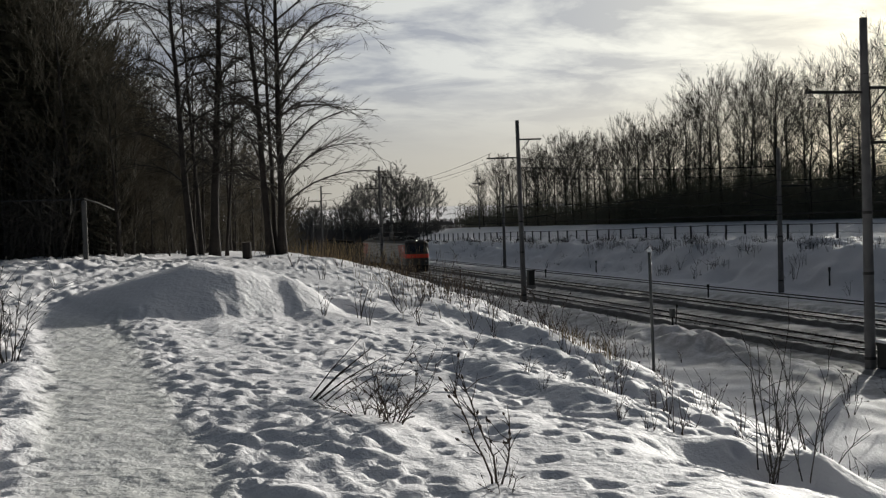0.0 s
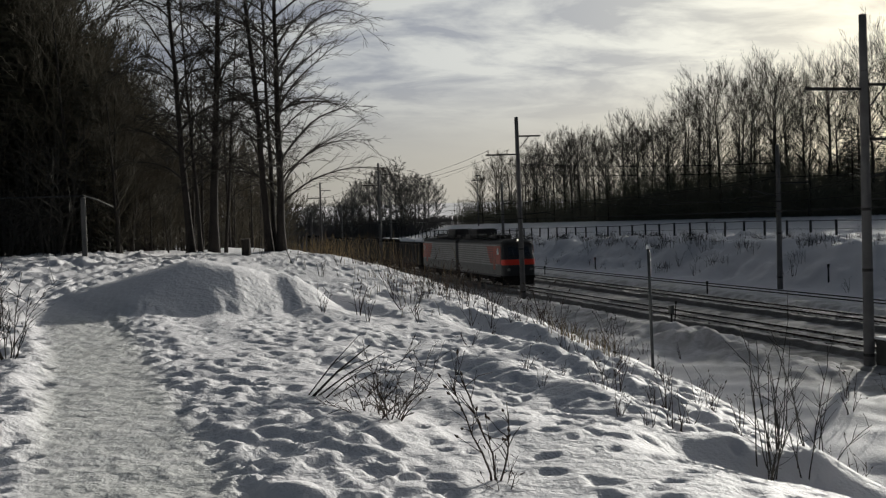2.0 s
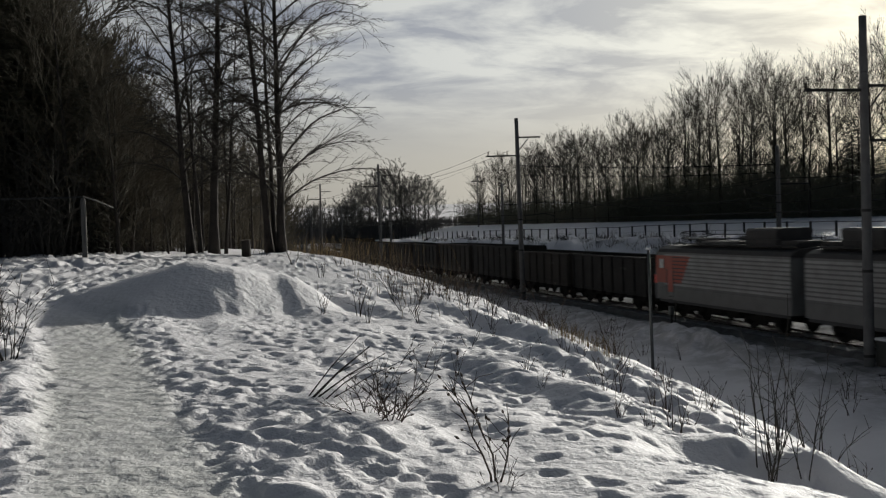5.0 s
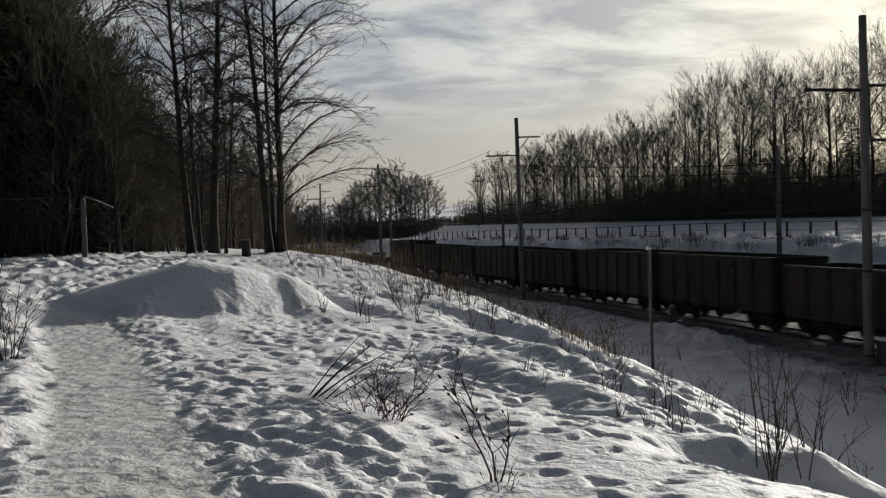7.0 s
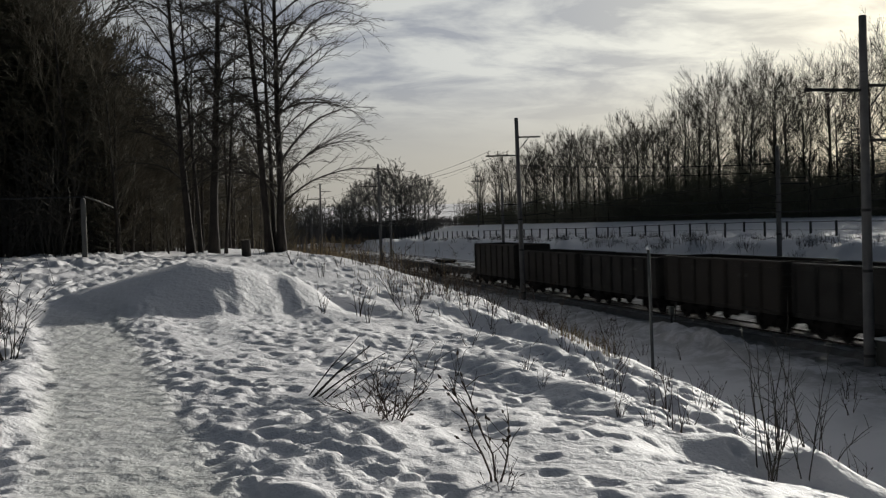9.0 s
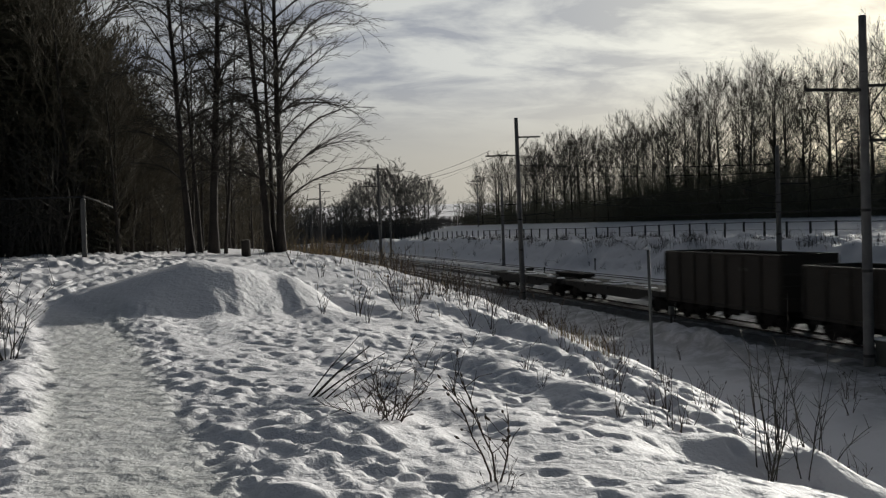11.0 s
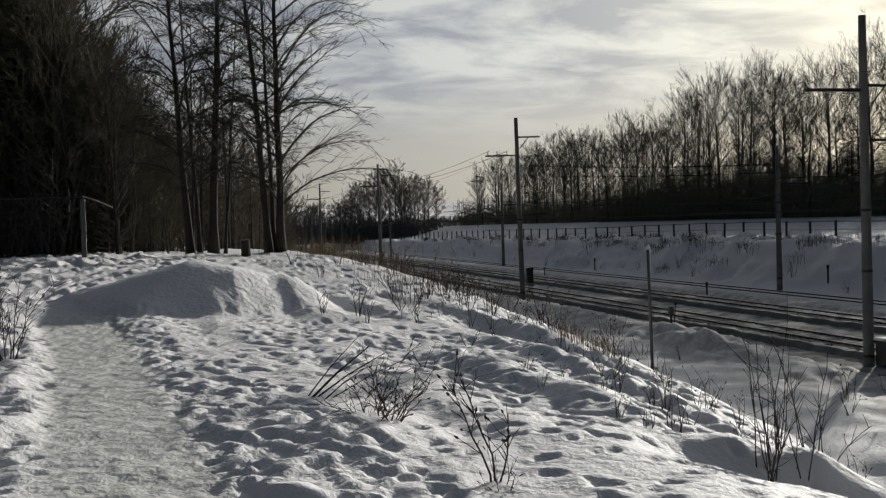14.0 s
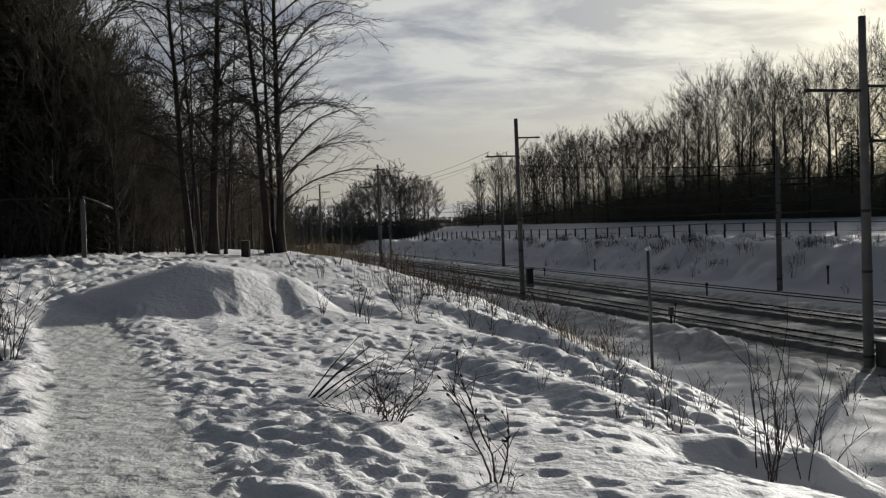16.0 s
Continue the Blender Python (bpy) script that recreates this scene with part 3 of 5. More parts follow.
def railway_track(name, cx, label, buried):
    th = empty(name, pose(cx, 0, 0), label, "railway track", "tracks in the cutting")
    for s in (-0.78, 0.78):
        r = Mesh().loft([[(a, y, b) for a, b in rail_profile(s)] for y in np.linspace(Y0, Y1, 28)])
        rail = part("rail", r, RAIL, th)
        part("rail_head", Mesh().box(s - 0.034, s + 0.034, Y0, Y1, -0.003, 0.0), RAIL_TOP, rail, "polished running surface")
    if not buried:
        # bed of dirty snow and ballast, uneven shoulders
        ys = np.concatenate([np.arange(Y0, 20, 4.0), np.arange(20, 140, 0.5), np.arange(140, Y1, 3.0)])
        us = np.array([-1.72, -1.6, -1.3, -1.0, -0.86, -0.7, -0.5, -0.25, 0, 0.25, 0.5, 0.7, 0.86, 1.0, 1.3, 1.6, 1.72])
        hs = np.interp(np.abs(us), [0, 0.5, 0.65, 0.95, 1.25, 1.72], [-0.09, -0.09, -0.165, -0.165, -0.10, -0.11])

        def relief(u, y):
            n = 0.05 * vnoise(u * 2.3 + cx, np.full_like(u, y * 1.3), 31) + 0.03 * vnoise(u * 5 + cx, np.full_like(u, y * 3), 32)
            return n * np.where(np.abs(np.abs(u) - 0.8) < 0.15, 0.25, 1)
        m = Mesh()
        m.loft([[(u, y, h + d) for u, h, d in zip(us, hs, relief(us, y))] for y in ys], close=False)
        part("track_bed", m, DIRTY, th, "dirty snow mixed with ballast", smooth=True)
        for s in (-1, 1):
            for name, vs, hv, mat, label in (("ballast_shoulder", [1.72, 1.85, 2.0, 2.14], [-0.11, -0.17, -0.29, -0.37], BALLAST, "dark stony shoulder free of snow"),
                                             ("snow_verge", [2.14, 2.4, 2.7, 3.1, 3.55], [-0.37, -0.40, -0.41, -0.42, -0.50], DIRTY, "dirty snow beside the track")):
                vs = s * np.array(vs)
                m = Mesh().loft([[(u, y, h + d) for u, h, d in zip(vs, hv, relief(vs, y))][::s] for y in ys], close=False)
                part(name, m, mat, th, label, smooth=True)
        sl = Mesh().box(-1.35, 1.35, -0.13, 0.13, -0.25, -0.075, bev=0.03).data("sleeper", SLEEPER)
        for k in range(150):
            part("sleeper", sl, None, th, at=pose(0, 30 + 0.62 * k, random.uniform(-0.012, 0.004), 0, 0, random.uniform(-0.6, 0.6)))
    return th


railway_track("railway_track", TRACK_NEAR, "railway track with dark rails in dirty snow", False)
railway_track("railway_track", TRACK_FAR, "railway track with dark rails beside a snow bank", False)
railway_track("siding_track", SIDING, "disused siding, rails nearly buried in snow", True)


def insulator(m, p, n=3, r=0.07, down=True):
    s = -1 if down else 1
    for k in range(n):
        z = p[2] + s * (0.06 + 0.11 * k)
        m.tube([(p[0], p[1], z - 0.04), (p[0], p[1], z), (p[0], p[1], z + 0.03)], [r, r * 0.9, 0.025], 8)
    return m


def catenary_pole(x, y, h, to_track, lean=(0, 0), arm_field=True, arm_top=True, group="catenary poles", base=None, cantilever=True, drop=1.56, hang=False):
    """Concrete pole with its arms; to_track: +1 or -1, the side of the wire."""
    z0 = ground_z(x, y) - 0.2 if base is None else base
    th = empty("catenary_pole", pose(x, y, z0, lean[0], lean[1], 0), "tall tapered concrete catenary pole with iron crossarms", "pole", group)
    H = h - z0
    zs = np.linspace(0, H, 9)
    part("shaft", Mesh().tube([(0, 0, z) for z in zs], [0.23 - 0.075 * z / H for z in zs], 18), CONCRETE, th, smooth=True)
    for zb in (1.1, 4.6, 7.1):
        part("band", Mesh().tube([(0, 0, zb), (0, 0, zb + 0.12)], 0.245 - 0.075 * zb / H, 14), IRON, th)
    s = to_track
    if arm_top:
        m = Mesh().box(0.1 * s if s > 0 else -2.0, 2.0 if s > 0 else -0.1, -0.05, 0.05, H - drop - 0.06, H - drop + 0.06)
        part("bracket_arm", m, IRON, th)
        part("stay", Mesh().tube([(0.12 * s, 0, H - drop - 1.05), (1.0 * s, 0, H - drop - 0.05)], 0.035, 6), IRON, th)
    if arm_field:
        a, b = sorted((-0.1 * s, -2.7 * s))
        part("crossarm", Mesh().box(a, b, -0.06, 0.06, H - 3.1, H - 2.98), IRON, th)
        for k in (0.9, 1.7, 2.5):
            part("insulator", insulator(Mesh(), (-k * s, 0, H - (3.1 if hang else 2.98)), 5 if hang else 3, 0.10 if hang else 0.07, hang), GLASS_INS, th)
    if hang:
        part("bracket_arm", Mesh().box(0.1, 1.7, -0.05, 0.05, H - 5.15, H - 5.03), IRON, th)
    if cantilever:
        zc = 7.3 - z0
        m = Mesh().tube([(0.15 * s, 0, zc), (3.1 * s, 0, zc + 0.75)], 0.04, 6)
        part("cantilever", m, IRON, th)
        part("tie_rod", Mesh().tube([(0.15 * s, 0, zc + 1.6), (2.9 * s, 0, zc + 0.75)], 0.02, 6), IRON, th)
        part("registration_arm", Mesh().tube([(0.15 * s, 0, zc - 0.9), (2.2 * s, 0, zc - 0.75), (3.0 * s, 0, zc - 1.0)], 0.03, 6), IRON, th)
        part("insulator", insulator(Mesh(), (2.95 * s, 0, zc + 0.75), 4, 0.08), GLASS_INS, th)
    return th


NEAR_X = 27.7
NEAR_POLES = [39.1, 84.6, 146.6, 208, 270, 332]
for k, y in enumerate(NEAR_POLES):
    catenary_pole(NEAR_X, y, 13.97 if k == 0 else 14.4, 1, drop=2.85 if k == 0 else 1.56, hang=k == 0, lean=(0, (-0.1, -0.8, -0.3, 0.2, -0.2, 0)[k]))
FAR_POLES = [(46.6, 77.0), (44.3, 143.5), (41.5, 209), (41.5, 272), (41.5, 332)]
for x, y in FAR_POLES:
    catenary_pole(x, y, 11.4, -1, arm_top=False, arm_field=True)


def wires():
    spans = sorted([-30.0] + NEAR_POLES)

    def line(name, label, x, z, sag, ys, r=0.014):
        pts = []
        for a, b in zip(ys[:-1], ys[1:]):
            for k in range(10):
                f = k / 10
                pts.append((x, a + (b - a) * f, z - sag * 4 * f * (1 - f)))
        pts.append((x, ys[-1], z))
        tagged(new(name, Mesh().tube(pts, r, 4, False).data(name, WIRE)), label, "overhead wire", "overhead wires")
    for tx in (TRACK_NEAR, TRACK_FAR):
        line("contact_wire", "dark taut contact wire above the track", tx, 6.1, 0.03, spans)
        line("messenger_wire", "sagging messenger wire above the contact wire", tx, 7.7, 1.0, spans)
    for dx in (0.9, 2.5):
        line("feeder_wire", "thin feeder wire on the field side of the poles", NEAR_X - dx, 11.75, 0.9, [84.6, 146.6, 208, 270, 332], 0.016)
    line("feeder_wire", "thin feeder wire on the field side of the poles", NEAR_X - 1.7, 11.5, 1.3, spans, 0.008)
    # span wires across the tracks, from the second near pole to a far one
    for name, z0, z1, r in (("span_wire", 10.55, 9.95, 0.034), ("span_wire", 9.75, 9.30, 0.022)):
        a, b = Vector((NEAR_X, 84.6, z0)), Vector((46.6, 77.0, z1))
        pts = [a.lerp(b, k / 12) - Vector((0, 0, 0.22 * 4 * (k / 12) * (1 - k / 12))) for k in range(13)]
        th = empty(name, pose(0, 0, 0), "dark steel span wire stretched across the tracks", "overhead wire", "overhead wires")
        part("cable", Mesh().tube(pts, r, 5), WIRE, th)
        for f in (0.10, 0.36, 0.62, 0.90):
            p = a.lerp(b, f) - Vector((0, 0, 0.22 * 4 * f * (1 - f)))
            part("insulator", insulator(Mesh(), (p.x, p.y, p.z + 0.1), 3, 0.08), GLASS_INS, th)
    fs = sorted([-20.0] + [y for _, y in FAR_POLES])
    for dx in (0.9, 2.5):
        line("feeder_wire", "thin wire along the far row of poles", 44.3 + dx, 8.8, 0.8, fs, 0.013)


wires()


# ---------------------------------------------------------------- fence on the far bank
def field_fence():
    post = Mesh().box(-0.09, 0.09, -0.09, 0.09, -0.3, 1.72, bev=0.02).data("fence_post", FENCE)
    ys = np.arange(44.8, 330, 4.0)
    prev = None
    th = empty("field_fence", pose(57.0, 0, 0), "long fence of dark posts with thin rails", "fence")
    for y in ys:
        z = float(np.mean(land(np.full(9, 57.0), y + np.linspace(-16, 16, 9))))
        part("fence_post", post, None, th, at=pose(0, y, z - 0.05, random.uniform(-1.5, 1.5), random.uniform(-1.5, 1.5), 0))
        if prev is not None and y < 200:
            for h, r in ((1.60, 0.035), (0.85, 0.016)):
                part("rail_wire", Mesh().tube([(0, prev[0], prev[1] + h), (0, y, z + h)], r, 4), FENCE, th)
        prev = (y, z)


field_fence()


# ---------------------------------------------------------------- bare trees
def grow(rng, h, r0, first=0.3, n_limb=16, up=0.9, spread=0.34, droop=0.0, subs=5, twigs=4, wob=0.03, lean=(0, 0), twig_r=0.006, limb=0.5, dome=0.0, jit=0.13, tight=1.0):
    """Trunk mesh and crown mesh of a leafless tree."""
    trunk, crown = Mesh(), Mesh()
    n = 9
    pts, rad = [], []
    x = y = 0.0
    for k in range(n + 1):
        f = k / n
        x += rng.gauss(0, wob) * h / n + lean[0] * h / n
        y += rng.gauss(0, wob) * h / n + lean[1] * h / n
        pts.append(Vector((x, y, h * f - 0.15)))
        rad.append(r0 * (1 + 0.35 * max(0, 0.06 - f) / 0.06) * (1 - f) ** 0.85 + 0.012)
    trunk.tube(pts, rad, 9)

    def at(f):
        k = min(int(f * n), n - 1)
        g = f * n - k
        return pts[k].lerp(pts[k + 1], g), rad[k] * (1 - g) + rad[k + 1] * g

    def bough(p, d, ln, r, level):
        segs = (4, 3, 1)[level]
        q, dirn = [p.copy()], d.normalized()
        for k in range(segs):
            dirn = (dirn + Vector((rng.gauss(0, jit), rng.gauss(0, jit), rng.gauss(0.02, jit * 0.8) - droop * (k + 1) / segs * (0.5 + 0.5 * level))) + Vector((0, 0, 0.05 * up))).normalized()
            q.append(q[-1] + dirn * ln / segs)
        crown.tube(q, [max(r * (1 - k / segs) ** 0.8, twig_r * 0.8) for k in range(segs + 1)], (4, 3, 3)[level], False)
        if level < 2:
            for k in range(subs if level == 0 else twigs):
                f = rng.uniform(0.22, 1.0)
                i = min(int(f * segs), segs - 1)
                b = q[i].lerp(q[i + 1], f * segs - i)
                t = (q[i + 1] - q[i]).normalized()
                side = t.cross(Vector((rng.gauss(0, 1), rng.gauss(0, 1), rng.gauss(0, 1)))).normalized()
                bough(b, t * 0.75 + side * tight * rng.uniform(0.5, 0.9) + Vector((0, 0, 0.18 * up)), ln * rng.uniform(0.32, 0.58) * (1.1 - 0.4 * f), max(r * 0.45 * (1 - 0.6 * f), twig_r), level + 1)
    for k in range(n_limb):
        f = first + (0.985 - first) * (k + rng.random()) / n_limb
        p, r = at(f)
        a = k * 2.4 + rng.uniform(-0.5, 0.5)
        rise = up * (0.55 + 0.9 * f) + rng.gauss(0, 0.12)
        ln = h * spread * ((1.12 - 0.78 * f) * (1 - dome) + dome * (0.22 + 1.2 * math.sin(math.pi * min(max((f - first) / (1 - first), 0.05), 0.97)) ** 0.7)) * rng.uniform(0.7, 1.2)
        bough(p, Vector((math.cos(a), math.sin(a), rise)), ln, max(r * limb, 2 * twig_r), 0)
    return trunk, crown


def tree(name, meshes, m, label, group, bark, category="tree"):
    th = empty(name, m, label, category, group)
    part("trunk", meshes[0], bark, th, smooth=True)
    part("crown", meshes[1], TWIG, th)
    return th


def spruce(rng, h, r, n=105):
    """A dense conifer: drooping boughs set with flat sprays."""
    trunk, crown = Mesh(), Mesh()
    trunk.tube([(0, 0, -0.2), (0, 0, h * 0.5), (0, 0, h)], [r, r * 0.55, 0.015], 7)
    for k in range(n):
        f = 0.06 + 0.93 * k / n
        a = k * 2.4 + rng.uniform(-0.4, 0.4)
        ln = (1 - f) ** 0.8 * h * 0.22 * rng.uniform(0.75, 1.15) + 0.25
        o = Vector((0, 0, h * f))
        d = Vector((math.cos(a), math.sin(a), -0.25 + 0.3 * f))
        s = Vector((-math.sin(a), math.cos(a), 0))
        tip = o + d * ln
        crown.tube([o, o + d * ln * 0.6, tip + Vector((0, 0, 0.06 * ln))], [0.03, 0.02, 0.008], 3, False)
        for j in range(11):
            g = 0.15 + 0.85 * j / 11
            b = o + d * ln * g
            w = ln * 0.34 * (1.15 - g) + 0.20
            for sg in (-1, 1):
                e = b + s * sg * w * rng.uniform(0.7, 1.2) + d * w * 0.5 + Vector((0, 0, rng.uniform(-0.35, 0.02) * w))
                q = d * 0.11 + Vector((0, 0, 0.02))
                crown.quad(b - q, e, b + q)
    return trunk, crown


def far_wood():
    """The wood of bare trees along the field beyond the far bank."""
    protos = []
    for k in range(6):
        rng = random.Random(50 + k)
        g = grow(rng, 21, 0.29, first=(0.30, 0.38, 0.26, 0.34, 0.42, 0.30)[k], n_limb=26, up=0.95, spread=(0.29, 0.24, 0.32, 0.26, 0.25, 0.30)[k], subs=9, twigs=6, wob=0.03, twig_r=0.013, limb=0.40, dome=0.8, jit=0.05, tight=0.6)
        protos.append((g[0].data("trunk", BARK_PALE, True), g[1].data("crown", TWIG_FAR)))
    rng = random.Random(9)
    for row, (x0, step) in enumerate(((80, 5.8), (86, 7.2), (94, 9.5), (104, 14.0))):
        y = 101.0 + row
        while y < 285:
            k = rng.randrange(6)
            x = x0 + rng.uniform(-2, 2)
            tall = float(np.interp(y, [105, 116, 121, 125, 140, 152, 164, 172, 184, 190, 196, 228, 240, 262, 285], [1.0, 0.98, 0.6, 0.86, 0.98, 1.03, 0.95, 0.85, 0.85, 0.70, 0.86, 0.86, 0.76, 0.74, 0.66]))
            s = rng.uniform(0.82, 1.0) * tall
            th = empty("aspen_tree", pose(x, y, ground_z(x, y) - 0.1, rng.uniform(-2, 2), rng.uniform(-2, 2), rng.uniform(0, 360)), "tall leafless aspen in the far wood", "tree", "far wood")
            th.scale = (s, s, s)
            part("trunk", protos[k][0], None, th)
            part("crown", protos[k][1], None, th)
            y += step * rng.uniform(0.6, 1.5) * (1 - 0.15 * (y > 190))
    # young spruces in the understorey
    sp = []
    for k in range(2):
        g = spruce(random.Random(75 + k), 10, 0.14, 70)
        sp.append((g[0].data("trunk", BARK, True), g[1].data("crown", NEEDLE)))
    for x, y, s in [(81.0, 117.0, 1.25), (83.0, 113.0, 1.1), (82.5, 120.0, 0.95)] + [(rng.uniform(84, 102), rng.uniform(96, 186), rng.uniform(0.5, 1.0)) for _ in range(40)]:
        th = empty("spruce_tree", pose(x, y, ground_z(x, y) - 0.1, 0, 0, rng.uniform(0, 360)), "young dark spruce among bare trees", "tree", "far wood")
        th.scale = (s, s, s)
        part("trunk", sp[0][0], None, th)
        part("crown", sp[rng.randrange(2)][1], None, th)
    # undergrowth: thin stems and brush between the trunks, lower toward the wood's far end
    m = Mesh()
    for k in range(12500):
        x, y = 77.5 + 45 * rng.random() ** 1.5, rng.uniform(98, 300) if k % 3 else rng.uniform(98, 190)
        low = float(np.interp(y, [98, 118, 128, 170, 195, 300], [0.5, 0.42, 0.88, 0.95, 0.80, 0.62]))
        h = (1.3 + 10.2 * rng.random() ** 1.35) * low
        z = 5.5
        a, b = rng.gauss(0, 0.08), rng.gauss(0, 0.08)
        m.tube([(x, y, z - 0.6), (x + a * h, y + b * h, z + h)], [0.055, 0.018], 3, False)
        for j in range(4):
            f = rng.uniform(0.15, 0.95)
            p = Vector((x + a * h * f, y + b * h * f, z + h * f))
            d = Vector((rng.gauss(0, 1), rng.gauss(0, 1), rng.uniform(0.3, 1.4))).normalized() * (0.6 + h * 0.22)
            m.tube([p, p + d], [0.035, 0.012], 3, False)
    tagged(new("undergrowth", m.data("undergrowth", BRUSH)), "dense dark brush at the foot of the wood", "undergrowth", kind="stuff")


far_wood()


# ---------------------------------------------------------------- trees on the near bank
def arching_tree(rng, h, r0, first, n_limb, reach, lean, wob=0.018):
    """Trunk and crown with long limbs that rise, arch over and droop, set with fine side twigs."""
    trunk, crown = Mesh(), Mesh()
    n = 14
    pts, rad = [], []
    x = y = 0.0
    for k in range(n + 1):
        f = k / n
        x += rng.gauss(0, wob) * h / n + lean[0] * h / n
        y += rng.gauss(0, wob) * h / n + lean[1] * h / n
        pts.append(Vector((x, y, h * f - 0.2)))
        rad.append(r0 * (1 + 0.5 * max(0, 0.07 - f) / 0.07) * (1 - f) ** 1.25 + 0.012)
    trunk.tube(pts, rad, 10)

    def run(p, d, ln, segs, fall, jit):
        q, dirn = [p.copy()], d.normalized()
        for k in range(segs):
            dirn = (dirn + Vector((rng.gauss(0, jit), rng.gauss(0, jit), rng.gauss(0, jit) - fall))).normalized()
            q.append(q[-1] + dirn * ln / segs)
        return q

    def along(q, f):
        i = min(int(f * (len(q) - 1)), len(q) - 2)
        return q[i].lerp(q[i + 1], f * (len(q) - 1) - i), (q[i + 1] - q[i]).normalized()
    for k in range(n_limb):
        f = first + (0.97 - first) * (k + rng.random()) / n_limb
        p, _ = along(pts, f)
        r = r0 * (1 - f) ** 0.8
        az = k * 2.4 + rng.uniform(-0.5, 0.5)
        ln = reach * rng.uniform(0.55, 1.1) * (1 - 0.75 * max(0, f - 0.45) / 0.55)
        big = rng.random() < 0.3
        q = run(p, Vector((math.cos(az), math.sin(az), rng.uniform(0.8, 2.0))), ln * (1.25 if big else 0.95), 9, rng.uniform(0.09, 0.19), 0.06)
        rl = min(max(r * (0.55 if big else 0.34), 0.018), 0.06)
        crown.tube(q, [max(rl * (1 - j / 9) ** 0.8, 0.006) for j in range(10)], 4, False)
        for j in range(15):
            g = 0.12 + 0.86 * (j + rng.random()) / 15
            b, t = along(q, g)
            side = t.cross(Vector((rng.gauss(0, 0.5), rng.gauss(0, 0.5), 1))).normalized() * (1 if j % 2 else -1)
            sl = ln * rng.uniform(0.22, 0.42) * (1.15 - 0.7 * g) + 0.25
            w = run(b, t * 0.9 + side * rng.uniform(0.45, 0.8) + Vector((0, 0, rng.uniform(-0.1, 0.35))), sl, 4, rng.uniform(0.0, 0.12), 0.05)
            rs = max(rl * 0.42 * (1 - 0.6 * g), 0.009)
            crown.tube(w, [max(rs * (1 - i / 4.5), 0.006) for i in range(5)], 3, False)
            for i in range(5):
                e, t2 = along(w, rng.uniform(0.2, 1.0))
                out = t2.cross(Vector((rng.gauss(0, 1), rng.gauss(0, 1), rng.gauss(0, 1)))).normalized()
                d2 = (t2 + out * rng.uniform(0.3, 0.7) + Vector((0, 0, rng.uniform(-0.15, 0.2)))).normalized()
                crown.tube([e, e + d2 * sl * rng.uniform(0.2, 0.45)], [0.0075, 0.0045], 3, False)
    return trunk, crown


def near_trees():
    spec = [  # x, y, height, radius, lean, first, limbs, reach, seed
        (0.72, 43.1, 17.5, 0.145, (-0.050, 0), 0.14, 48, 3.6, 1), (1.05, 43.0, 13.5, 0.08, (-0.045, 0.02), 0.2, 26, 2.6, 2),
        (1.48, 42.9, 18.5, 0.175, (0.040, 0), 0.16, 48, 3.4, 3), (1.95, 43.5, 12.0, 0.055, (0.070, 0.01), 0.2, 22, 2.2, 4),
        (3.74, 42.3, 18.5, 0.135, (-0.070, 0), 0.16, 44, 3.3, 5), (4.04, 42.2, 18.0, 0.155, (0.010, 0.0), 0.10, 74, 4.9, 6), (3.90, 42.5, 17.0, 0.09, (-0.022, 0.0), 0.24, 18, 2.2, 10),
        (2.6, 52.0, 11.0, 0.07, (-0.02, 0), 0.14, 24, 2.4, 8), (0.9, 50.0, 11.5, 0.06, (0.02, 0), 0.16, 22, 2.2, 7)]
    for x, y, h, r, lean, first, limbs, reach, seed in spec:
        g = arching_tree(random.Random(seed), h, r, first, limbs, reach, lean)
        tree("bare_tree", g, pose(x, y, ground_z(x, y)), "leafless deciduous tree with a dark slender trunk and arching limbs", "bare trees on the bank", BARK)


near_trees()


